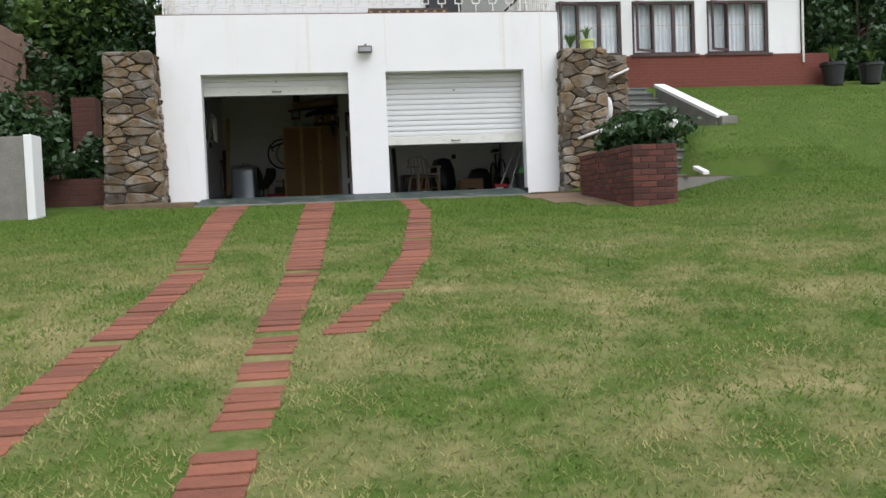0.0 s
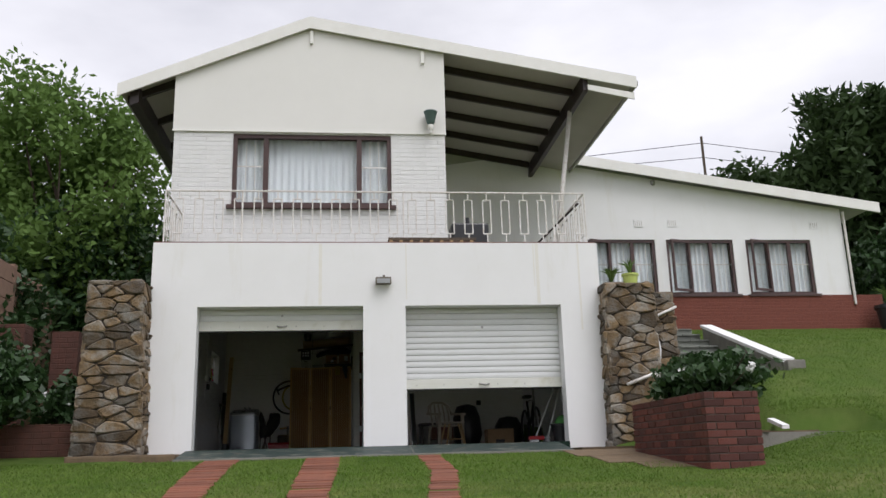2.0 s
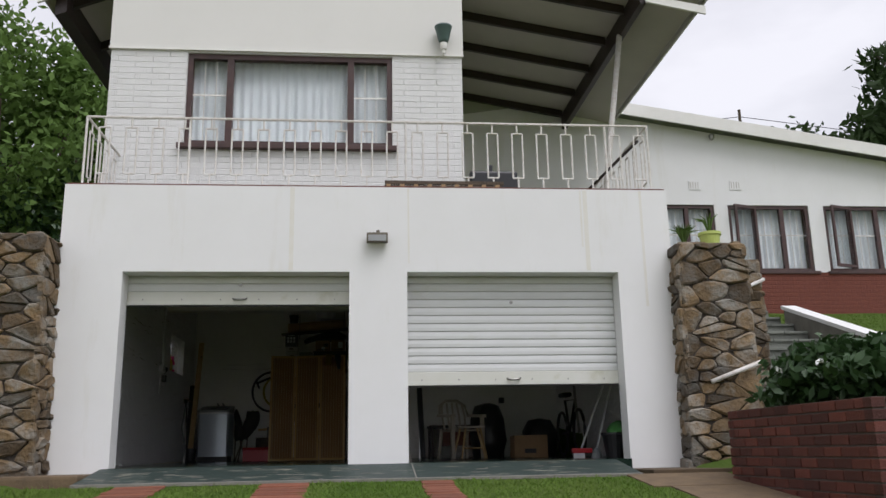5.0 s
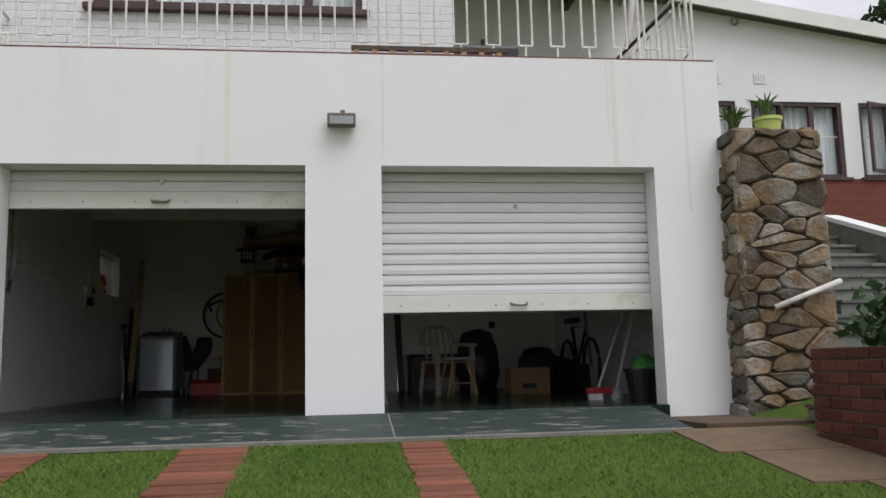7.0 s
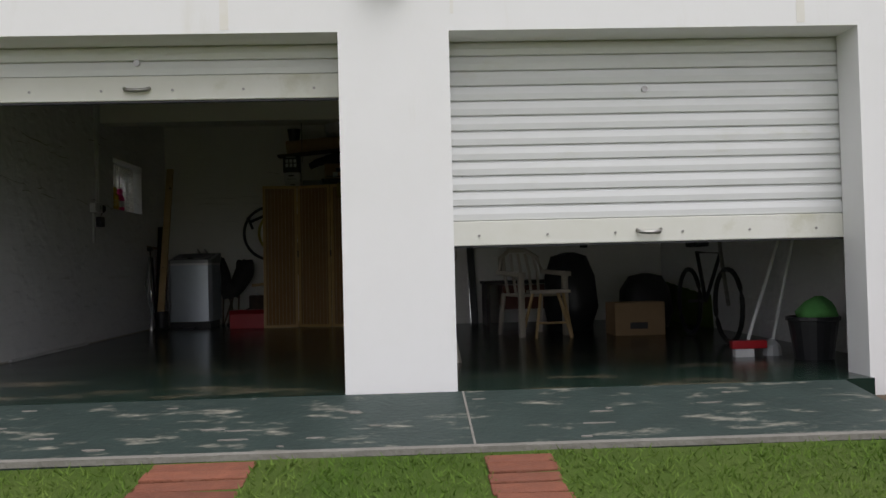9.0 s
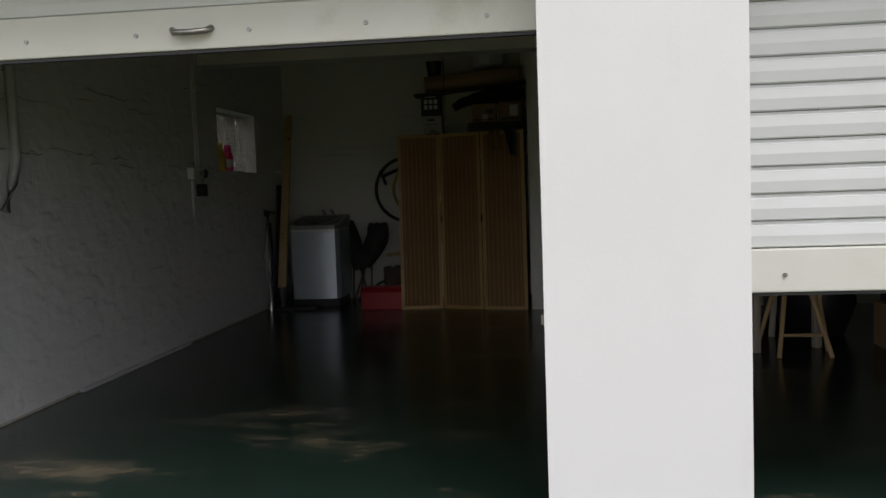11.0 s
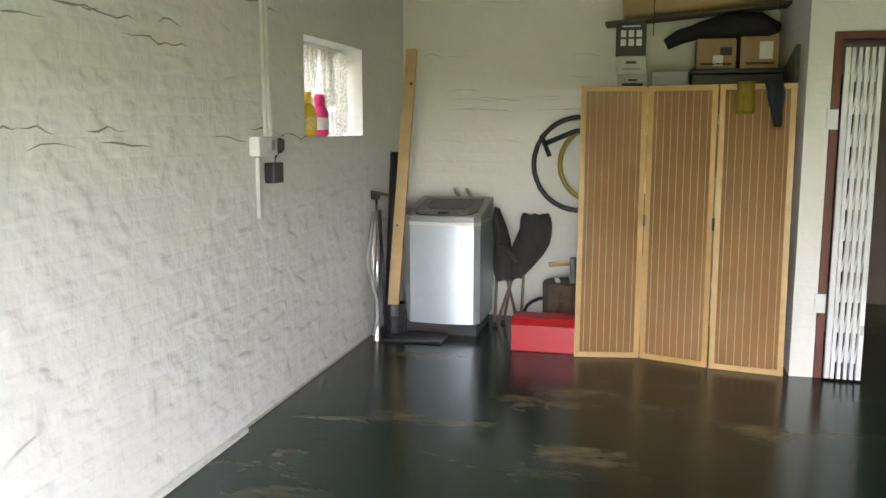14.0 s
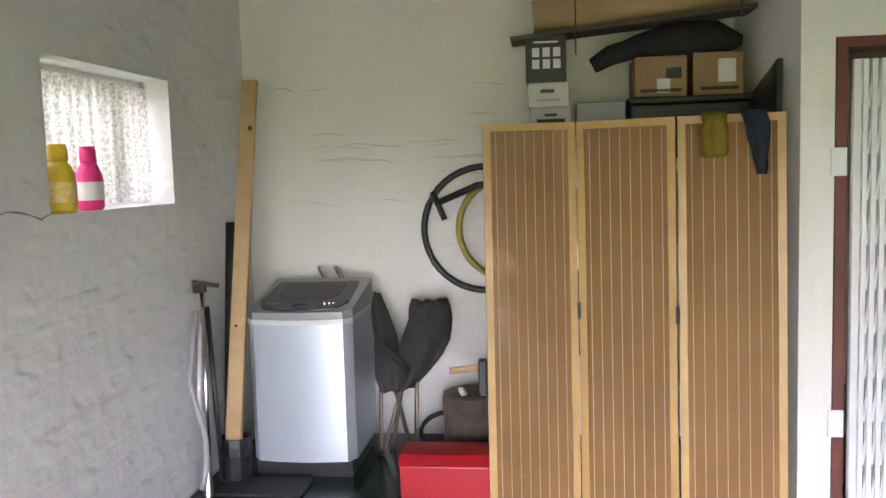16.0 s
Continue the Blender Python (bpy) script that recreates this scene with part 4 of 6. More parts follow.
# ---------- brick planter ----------
PX0, PX1, PY0, PY1, PZ0, PZ1 = 3.40, 4.05, -3.6, -1.34, -0.5, 0.45
pl = thing("brick_planter", ((PX0 + PX1) / 2, (PY0 + PY1) / 2, PZ0), "dark red weathered brick planter box on the lawn", "planter")
bm = bmesh.new()
B(bm, PX0 + 0.012, PY0 + 0.012, PZ0, PX1 - 0.012, PY0 + 0.11, PZ1 - 0.01); B(bm, PX0 + 0.012, PY0 + 0.11, PZ0, PX0 + 0.11, PY1 - 0.11, PZ1 - 0.01)
B(bm, PX1 - 0.11, PY0 + 0.11, PZ0, PX1 - 0.012, PY1 - 0.11, PZ1 - 0.01); B(bm, PX0 + 0.012, PY1 - 0.11, PZ0, PX1 - 0.012, PY1 - 0.012, PZ1 - 0.01)
part("mortar_wall", bm, MORTAR, pl)
part("soil", box(PX0 + 0.11, PY0 + 0.11, PZ0, PX1 - 0.11, PY1 - 0.11, PZ1 - 0.08), SOIL, pl)
rb = random.Random(2)
bricks = {}
po = ORIGIN[pl.name]


def brick_at(length, loc, turned):
    key = round(length, 2)
    if key not in bricks:
        bricks[key] = mesh_of("brick", box(-length / 2, -0.05, -0.036, length / 2, 0.05, 0.036, 0.006), BRICK)
    ob = new("brick", bricks[key]); ob.parent = pl
    ob.location = Vector(loc) - po + Vector((rb.uniform(-0.003, 0.003), rb.uniform(-0.003, 0.003), 0))
    ob.rotation_euler = (rb.uniform(-0.01, 0.01), 0, (radians(90) if turned else 0) + rb.uniform(-0.012, 0.012))


for c in range(11):
    z = PZ0 + 0.045 + c * 0.0855
    for a, b, fixed, turned in ((PX0, PX1, PY0 + 0.05, False), (PX0, PX1, PY1 - 0.05, False), (PY0 + 0.1, PY1 - 0.1, PX0 + 0.05, True), (PY0 + 0.1, PY1 - 0.1, PX1 - 0.05, True)):
        u = a if c % 2 else a - 0.115
        while u < b - 0.03:
            p, q = max(u, a), min(u + 0.222, b)
            if q - p > 0.05:
                brick_at(q - p, ((fixed, (p + q) / 2, z) if turned else ((p + q) / 2, fixed, z)), turned)
            u += 0.232

pl.rotation_euler = (0, 0, radians(2))

rl = np.random.default_rng(8)


def shrub(name, center, radii, n, size, material, label, stems=6, flowers=0, category="shrub"):
    c = np.array(center)
    t = thing(name, (c[0], c[1], c[2] - radii[2]), label, category)
    st = bmesh.new()
    for k in range(stems):
        d = rl.normal(size=3) * 0.5 * np.array(radii)
        C(st, (c[0] + d[0] * 0.2, c[1] + d[1] * 0.2, c[2] - radii[2]), tuple(c + d), 0.012, 0.005, 6)
    part("stems", st, BARK, t)
    k = max(10, n // 40)
    cl = rl.normal(size=(k, 3)); cl /= np.linalg.norm(cl, axis=1)[:, None]; cl *= rl.uniform(0.45, 1.0, (k, 1)) * np.array(radii)
    cl[:, 2] = np.maximum(cl[:, 2], -radii[2] * 0.75)
    idx = rl.integers(0, k, n)
    pts = c + cl[idx] + rl.normal(size=(n, 3)) * np.array(radii) * 0.13
    quads("leaves", pts, rl.uniform(0.6, 1.3, n) * size, material, rl, parent=t)
    if flowers:
        f = rl.normal(size=(flowers, 3)); f /= np.linalg.norm(f, axis=1)[:, None]; f[:, 2] = np.abs(f[:, 2]) * 0.6; f[:, 1] = -np.abs(f[:, 1])
        for q in f:
            quads("flower", c + q * np.array(radii) * 1.02 + rl.normal(size=(5, 3)) * 0.014, np.full(5, 0.045), PETAL, rl, parent=t, label="small white flower")
    return t


shrub("flower_bush", (3.98, -2.5, 0.66), (0.66, 1.1, 0.30), 5200, 0.075, LEAF3, "dense dark green shrub with small white flowers in the planter", 10, 9)

# ---------- steps ----------
steps = thing("garden_steps", (5.4, 1.0, -0.2), "grey slate garden steps rising beside the stone wall", "steps")
for k in range(14):
    y, z = -0.9 + k * 0.4, 0.1 + k * 0.172
    xa = 4.55 if y + 0.42 < 1.2 else 5.17
    xb = 6.72 if y > 0.6 else 5.4 + 0.4 * (y + 0.9)
    part("step", box(xa, y, -0.5 if k < 3 else z - 0.6, xb, y + 0.42, z - 0.04), SLATE, steps)
    for q in range(4):
        w = (xb - xa) / 4
        x = xa + q * w
        part("tread", box(x, y - 0.03, z - 0.038, x + w - 0.01, y + 0.41, z, 0.008), SLATE, steps)
part("side_wall", prism(bmesh.new(), [(0.8, 1.24), (3.8, 2.27), (3.8, 0.8), (0.8, 0.2)], "x", 6.74, 6.92), CONC, steps)
part("coping", prism(bmesh.new(), [(0.74, 1.29), (3.85, 2.35), (3.85, 2.29), (0.74, 1.225)], "x", 6.72, 6.97), WHITE, steps, "white painted coping")
part("end_block", box(6.78, 0.62, 0.5, 7.1, 0.78, 1.25, 0.02), CONC, steps)
part("lower_coping", prism(bmesh.new(), [(-1.75, 0.11), (-1.35, 0.22), (-1.35, 0.17), (-1.75, 0.06)], "x", 5.3, 5.4), WHITE, steps, "white painted coping")
part("step", box(3.62, -1.2, -0.4, 4.5, -0.8, -0.02, 0.012), SLATE, steps)
part("tread", box(3.6, -1.23, -0.018, 4.5, -0.8, 0.02, 0.008), PAVING, steps, "pale worn stone edge")
landing = struct("landing", prism(bmesh.new(), [(4.3, -2.72), (6.2, -2.05), (6.22, -1.95), (5.4, -1.6), (5.3, -0.9), (4.3, -0.9)], "z", -0.35, 0.0), CONC, "worn pinkish flagstone landing beside the planter", "paving")
rf = random.Random(31)
for yy in range(5):
    for xx in range(5):
        xa, ya = 4.32 + xx * 0.37 + (0.12 if yy % 2 else 0), -2.62 + yy * 0.36
        if ya > -2.66 + (xa - 4.3) * 0.36 and xa + 0.34 < 5.45 + max(0, (-1.7 - ya)) * 1.3:
            part("flagstone", prism(bmesh.new(), [(xa, ya), (xa + 0.35, ya + rf.uniform(-0.02, 0.02)), (xa + 0.355, ya + 0.34), (xa + rf.uniform(-0.02, 0.02), ya + 0.345)], "z", 0.002, 0.02 + rf.uniform(0, 0.012)), PAVING, landing)
hr = thing("pipe_handrail", (3.9, -0.3, 0.9), "white pipe handrail fixed to the stone wall", "handrail")
part("pipe", C(bmesh.new(), (3.64, -0.40, 0.80), (4.26, -0.38, 1.02), 0.025, n=10), RAILM, hr, smooth=True)
part("bracket", C(bmesh.new(), (3.95, -0.39, 0.91), (3.95, -0.25, 0.9), 0.012, n=8), RAILM, hr)
hr2 = thing("pipe_handrail", (4.9, 1.0, 1.9), "white pipe handrail above the garden steps", "handrail")
bm = T(bmesh.new(), [(4.75, 1.15, 2.08), (5.2, 1.3, 2.28)], 0.025); T(bm, [(5.2, 1.3, 2.28), (5.2, 1.45, 2.3)], 0.02)
part("pipe", bm, RAILM, hr2, smooth=True)
gl = thing("garden_lamp", (4.75, 1.2, 1.35), "white oval bulkhead lamp on the stone wall", "lamp")
part("globe", lathe(bmesh.new(), 4.72, 1.14, [(0.02, 1.28), (0.07, 1.36), (0.085, 1.5), (0.07, 1.64), (0.02, 1.72)], 16), LABELW, gl, smooth=True)
part("bracket", box(4.69, 1.2, 1.46, 4.75, 1.3, 1.54), METAL, gl)


def potted(x, y, z, r, h, material, leafn, ll, label, spiky=True):
    t = thing("potted_plant", (x, y, z), label, "plant pot")
    part("pot", lathe(bmesh.new(), x, y, [(r * 0.72, z), (r * 0.95, z + h * 0.85), (r * 1.06, z + h * 0.86), (r * 1.06, z + h), (r * 0.9, z + h), (r * 0.88, z + h * 0.9)]), material, t, smooth=False)
    bm = bmesh.new()
    for k in range(leafn):
        a = rl.uniform(0, 6.28); s = rl.uniform(0.3, 1)
        T(bm, [(x, y, z + h * 0.9), (x + math.cos(a) * ll * 0.3 * s, y + math.sin(a) * ll * 0.3 * s, z + h + ll * 0.6), (x + math.cos(a) * ll * 0.8 * s, y + math.sin(a) * ll * 0.8 * s, z + h + ll * (1 - 0.35 * s))], [0.006, 0.012, 0.002], 4)
    part("leaves", bm, LEAF1, t)
    return t


potted(4.05, 0.25, 2.4, 0.13, 0.24, LIME, 14, 0.28, "lime green plastic pot with spiky plant on the stone pillar")
potted(3.78, 0.4, 2.4, 0.10, 0.12, CONC, 40, 0.3, "low pot of grassy green leaves on the stone pillar")
potted(12.6, 6.2, 2.55, 0.32, 0.6, DARKPL, 22, 0.6, "large black plastic pot with leafy plant")
potted(13.8, 6.4, 2.6, 0.32, 0.55, DARKPL, 12, 0.5, "large black plastic pot by the lawn's edge")

# ---------- left side ----------
gp = thing("gate_post", (-5.05, -1.75, -0.4), "grey concrete gate post with one white edge", "post")
part("shaft", box(-5.45, -1.95, -0.45, -5.02, -1.55, 0.95, 0.015), CONC, gp)
part("white_edge", box(-5.015, -1.97, -0.45, -4.9, -1.55, 0.97, 0.01), WHITE, gp, "white painted steel edge")
lw = thing("low_brick_wall", (-5.2, 0.1, -0.2), "low red brick garden wall", "wall", kind="structure")
part("wall", box(-7.5, 0.0, -0.4, -4.25, 0.22, 0.42), SHADEBRICK, lw)
for x, z1 in ((-5.3, 1.97), (-6.15, 2.1)):
    bp = solid("brick_column", box(x, 1.4, -0.2, x + 0.42, 1.8, z1, 0.01), SHADEBRICK, "plain red brick garden column", "column", "garden columns")
fe = thing("boundary_fence", (-7.8, 4, -0.5), "brown precast slatted boundary wall with posts", "fence", kind="structure")
for k in range(7):
    y = -2.0 + k * 1.9; x = -6.6 - k * 0.1
    part("post", box(x - 0.07, y - 0.07, -0.8, x + 0.07, y + 0.07, 3.62, 0.01), FENCEBRICK, fe)
    if k < 6:
        for q in range(12):
            z = -0.45 + q * 0.335
            part("panel", box(x - 0.13, y + 0.07, z, x - 0.03, y + 1.83, z + 0.325, 0.012), FENCEBRICK, fe)
shrub("garden_bush", (-5.9, -0.3, 0.95), (0.95, 0.9, 0.85), 9000, 0.085, LEAF3, "dark rounded garden bush against the wall", 8, 0)
shrub("garden_bush", (-4.85, 0.9, 0.6), (0.5, 0.6, 0.6), 1600, 0.1, LEAF3, "loose green bush with white flowers", 6, 5)


def tree(x, y, z, h, crown, n, size, material, label, seed, trunk=0.16, droop=0.0, base=0.35):
    """A tapered trunk with limbs, and a crown of leaf clumps with gaps."""
    r = np.random.default_rng(seed)
    t = thing("tree", (x, y, z), label, "tree")
    bm = bmesh.new()
    top = np.array([x + r.normal(0, 0.3), y + r.normal(0, 0.3), z + h * 0.72])
    T(bm, [(x, y, z - 0.3), (x + 0.08, y, z + h * 0.3), tuple(top)], [trunk, trunk * 0.75, trunk * 0.3], 8)
    tips = []
    for k in range(16):
        f = r.uniform(base, 0.95); a = r.uniform(0, 6.28)
        s = np.array([x, y, z + h * 0.72 * f]) * (1 - f * 0.3) + top * f * 0.3
        s[2] = z + h * 0.72 * f
        e = np.array([x, y, z]) + np.array([math.cos(a) * crown[0] * r.uniform(0.4, 0.85), math.sin(a) * crown[1] * r.uniform(0.4, 0.85), h * (base + (1 - base) * r.uniform(0.25, 0.98))])
        T(bm, [tuple(s), tuple((s + e) / 2 + np.array([0, 0, 0.25])), tuple(e)], [trunk * 0.35, trunk * 0.2, 0.015], 5)
        tips.append(e)
    part("trunk", bm, BARK, t)
    k = 90
    cl = r.normal(size=(k, 3)); cl /= np.linalg.norm(cl, axis=1)[:, None]
    cl = np.array([x, y, z + h * (base + (1 - base) * 0.5)]) + cl * r.uniform(0.5, 1.0, (k, 1)) * np.array([crown[0], crown[1], h * (1 - base) * 0.5])
    cl = np.vstack([cl, np.array(tips)])
    idx = r.integers(0, len(cl), n)
    sp = np.array([crown[0], crown[1], h * 0.35]) * 0.12
    off = r.normal(size=(n, 3)) * sp
    if droop:
        off[:, 2] = -np.abs(off[:, 2]) * (1 + droop * 3); off[:, :2] *= 0.6
    quads("crown", cl[idx] + off, r.uniform(0.6, 1.4, n) * size, material, r, parent=t, aspect=1.6 + droop, up=droop * 0.4)
    return t


tree(-7.6, 8.2, 0.0, 9.0, (2.9, 2.8), 30000, 0.12, LEAF1, "tall light green feathery tree beside the house", 21, base=0.25)
tree(-11.8, 9.5, 0.0, 10.2, (3.6, 3.2), 34000, 0.13, LEAF1, "broad light green tree with airy crown", 22, base=0.2)
tree(-6.2, 7.9, 0.0, 5.7, (2.0, 2.0), 20000, 0.12, LEAF3, "dense dark green tree close to the house wall", 23, base=0.08)
tree(-8.0, 4.2, 0.0, 4.6, (1.7, 1.6), 16000, 0.11, LEAF3, "low dense dark green tree by the fence", 24, base=0.06)
tree(-10.6, 5.4, -0.2, 6.0, (2.3, 2.0), 9000, 0.14, LEAF3, "mid green tree behind the boundary wall", 25, base=0.08)
tree(-15.5, 9.0, -0.3, 9.6, (3.6, 3.0), 22000, 0.15, LEAF1, "tall light green tree beyond the boundary wall", 31, base=0.12)
tree(17.3, 13.0, 3.0, 10.2, (2.9, 2.9), 20000, 0.17, LEAF2, "tall dark weeping conifer past the wing", 26, droop=0.8, base=0.08)
tree(21.0, 12.0, 3.0, 11.0, (3.0, 3.0), 17000, 0.17, LEAF2, "dark conifer with drooping foliage", 27, droop=0.8, base=0.05)
tree(16.0, 17.5, 3.6, 7.2, (3.0, 2.6), 8000, 0.18, LEAF2, "dark leafy tree behind the wing roof", 28, base=0.15)
tree(13.0, 21.0, 3.8, 7.0, (2.2, 2.4), 6000, 0.18, LEAF2, "palm-like dark tree behind the wing roof", 29, base=0.2)
tree(14.6, 8.2, 2.7, 3.0, (1.4, 1.2), 6000, 0.13, LEAF3, "leafy undergrowth beneath the conifers", 30, base=0.05)
tree(18.0, 8.6, 2.7, 4.4, (2.4, 1.6), 9000, 0.15, LEAF2, "dark spreading shrubby conifer by the lawn", 33, droop=0.6, base=0.05)
up = thing("utility_pole", (20.3, 32, 4), "thin dark utility pole with wires far behind", "pole")
part("pole", C(bmesh.new(), (20.3, 32, 3.5), (20.2, 32, 17.9), 0.1, 0.08, 8), BARK, up)
for z, dz in ((17.5, -0.9), (16.6, -0.5)):
    part("wire", T(bmesh.new(), [(-8, 34, z + dz - 1.4), (4, 33, z + dz - 0.9), (20.2, 32, z), (40, 32, z - 2.2)], 0.02, 4), DARKPL, up)

# ---------- inside the garage ----------
win = thing("window", (-3.43, 5.57, 1.5), "small garage window hung with lace curtains", "window", kind="structure")
bm = bmesh.new()
B(bm, -3.52, 5.043, 1.503, -3.48, 5.09, 2.097); B(bm, -3.52, 6.05, 1.503, -3.48, 6.097, 2.097); B(bm, -3.52, 5.09, 1.503, -3.48, 6.05, 1.54); B(bm, -3.52, 5.09, 2.06, -3.48, 6.05, 2.097); B(bm, -3.52, 5.72, 1.54, -3.48, 5.75, 2.06)
part("window_frame", bm, WHITE, win)
part("pane", box(-3.503, 5.09, 1.54, -3.498, 6.05, 2.06), GLASS, win).visible_shadow = False
for a, b, sd in ((5.06, 5.62, 3), (5.60, 6.06, 5)):
    cb = curtain(bmesh.new(), a, b, 1.52, 2.06, 0.0, 7, 0.02, sd)
    cb.transform(Matrix.Translation((-3.43, 0, 0)) @ Matrix(((0, 1, 0, 0), (1, 0, 0, 0), (0, 0, 1, 0), (0, 0, 0, 1))))
    part("curtain", cb, LACE, win, "cream lace curtain", True)


def bottle(x, y, z, r, h, body, cap, label, capcol_label):
    t = thing("softener_bottle", (x, y, z), label, "bottle", "bottles on the window sill")
    part("body", lathe(bmesh.new(), x, y, [(r * 0.85, z), (r, z + h * 0.06), (r, z + h * 0.55), (r * 0.75, z + h * 0.68), (r * 0.5, z + h * 0.75)], 16), body, t, smooth=True)
    part("cap", lathe(bmesh.new(), x, y, [(r * 0.62, z + h * 0.75), (r * 0.62, z + h * 0.93), (r * 0.5, z + h), (r * 0.1, z + h)], 16), cap, t, capcol_label, True)
    part("label", lathe(bmesh.new(), x, y, [(r * 1.01, z + h * 0.16), (r * 1.02, z + h * 0.17), (r * 1.02, z + h * 0.44), (r * 1.01, z + h * 0.45)], 16), LABELW if cap is PINK else PALEY, t, "pale printed label", True)
    grip = T(bmesh.new(), [(x, y + r * 0.8, z + h * 0.42), (x, y + r * 1.35, z + h * 0.52), (x, y + r * 1.2, z + h * 0.66), (x, y + r * 0.5, z + h * 0.72)], r * 0.2, 8)
    part("grip", grip, body, t, smooth=True)


bottle(-3.385, 5.20, 1.5, 0.062, 0.27, YELLOW, YELLOW, "yellow fabric softener bottle on the sill", "yellow cap")
bottle(-3.385, 5.42, 1.5, 0.055, 0.265, PINK, PINK, "pink fabric softener bottle on the sill", "bright pink cap")
bottle(-3.42, 5.07, 1.5, 0.03, 0.16, BLUE, BLUE, "small blue bottle on the sill", "blue cap")

sw = thing("isolator_switch", (-3.33, 4.45, 1.4), "grey-white surface switch box with black plug", "switch")
part("box", box(-3.33, 4.33, 1.41, -3.27, 4.55, 1.51, 0.008), LABELW, sw)
part("rocker", box(-3.27, 4.46, 1.44, -3.262, 4.50, 1.49), GREYPL, sw)
part("plug", lathe(bmesh.new(), -3.29, 4.60, [(0.02, 1.42), (0.035, 1.44), (0.035, 1.49), (0.02, 1.5)], 10), DARKPL, sw, "round black plug")
part("adaptor", box(-3.33, 4.50, 1.26, -3.27, 4.62, 1.37, 0.008), DARKPL, sw, "square black adaptor")
part("cable", T(bmesh.new(), [(-3.29, 4.6, 1.42), (-3.29, 4.56, 1.40), (-3.29, 4.55, 1.36)], 0.006, 6), DARKPL, sw)
part("conduit", C(bmesh.new(), (-3.315, 4.50, 1.51), (-3.315, 4.47, 2.8), 0.014, n=8), LABELW, sw)
part("conduit", C(bmesh.new(), (-3.315, 4.55, 1.51), (-3.315, 4.52, 2.8), 0.014, n=8), LABELW, sw)
part("trunking", box(-3.33, 4.40, 1.08, -3.31, 4.44, 1.40, 0.003), LABELW, sw)
sw.location.y -= 0.03
wp = thing("wall_pipe", (-3.33, 1.8, 1.2), "white bent plastic pipe on the wall", "pipe")
part("pipe", T(bmesh.new(), [(-3.30, 1.85, 2.8), (-3.30, 1.85, 1.5), (-3.30, 1.80, 1.35), (-3.30, 1.72, 1.2)], 0.028, 10), LABELW, wp, smooth=True)
st = thing("plastic_strip", (-3.29, 3.4, 0), "white plastic strip lying along the wall", "strip")
part("strip", box(-3.322, 2.4, 0.001, -3.29, 4.12, 0.025, 0.004), LABELW, st)

# short ledges of brick edges, drawn as thin tubes darker than the wall
rk = random.Random(17)


def ledge(parent, axis, fixed, a, b, z, r):
    pts = []
    n = max(4, int((b - a) / 0.06))
    for k in range(n + 1):
        u = a + (b - a) * k / n
        w = z + rk.uniform(-0.012, 0.012) + 0.01 * math.sin(k * 0.9)
        pts.append((fixed, u, w) if axis == "x" else (u, fixed, w))
    rr = [r * rk.uniform(0.3, 1.0) for _ in pts]
    rr[0] = rr[-1] = 0.0006
    part("paint_crack", T(bmesh.new(), pts, rr, 5), LEDGE, parent, "short uneven ledge of a brick edge, darker than the wall")


WEST, NORTH = bpy.data.objects["wall_west"], bpy.data.objects["wall_north"]
COURSES = (1.5, 1.53, 1.56, 1.85, 1.92, 2.0, 2.18, 2.3, 2.42, 2.55)
for k in range(46):
    a = rk.uniform(0.5, 4.7)
    ledge(WEST, "x", -3.3305, a, a + rk.uniform(0.12, 0.5), rk.choice(COURSES) + rk.uniform(-0.015, 0.015), rk.uniform(0.003, 0.006))
for k in range(22):
    a = rk.uniform(-3.2, -1.9)
    ledge(NORTH, "y", 7.1505, a, a + rk.uniform(0.15, 0.45), rk.choice((1.45, 1.53, 1.62, 1.7, 1.79, 1.87, 1.96, 2.13)) + rk.uniform(-0.01, 0.01), 0.002)

# washing machine
wa = thing("washing_machine", (-2.82, 6.65, 0), "silver top-loading washing machine with grey lid", "washing machine")
part("base", box(-3.08, 6.39, 0.0, -2.55, 6.92, 0.09), DARKPL, wa)
def bowed(x0, x1, y0, y1, bow, rad):
    """Plan of an appliance with a bowed front and rounded upright edges."""
    pts = [(x1, y1), (x0, y1)]
    n = 14
    for k in range(n + 1):
        f = k / n
        ex = min(f, 1 - f) * (x1 - x0)
        rnd = rad - math.sqrt(max(0.0, rad * rad - max(0.0, rad - ex) ** 2)) if ex < rad else 0.0
        pts.append((x0 + (x1 - x0) * f, y0 - bow * math.sin(math.pi * f) + rnd))
    return pts


part("cabinet", prism(bmesh.new(), bowed(-3.10, -2.53, 6.38, 6.95, 0.03, 0.05), "z", 0.09, 0.835), SILVER, wa, smooth=False)
part("front_rim", prism(bmesh.new(), bowed(-3.105, -2.525, 6.37, 6.955, 0.035, 0.05), "z", 0.836, 0.862), LABELW, wa, "pale plastic rim")
bm = prism(bmesh.new(), bowed(-3.102, -2.528, 6.375, 6.955, 0.03, 0.06), "z", 0.8625, 0.90)
for v in bm.verts:
    if v.co.z > 0.88:
        v.co.z += 0.19 * max(0.0, v.co.y - 6.40)
part("top_frame", bm, GREYPL, wa)
bm = prism(bmesh.new(), bowed(-3.065, -2.565, 6.42, 6.85, 0.045, 0.10), "z", 0.895, 0.915)
for v in bm.verts:
    v.co.z += 0.19 * (v.co.y - 6.40)
    v.co.x += (-2.815 - v.co.x) * 0.25 * max(0.0, v.co.y - 6.6)
ld = part("lid", bm, SMOKE, wa, "dark smoked lid with a curved front")
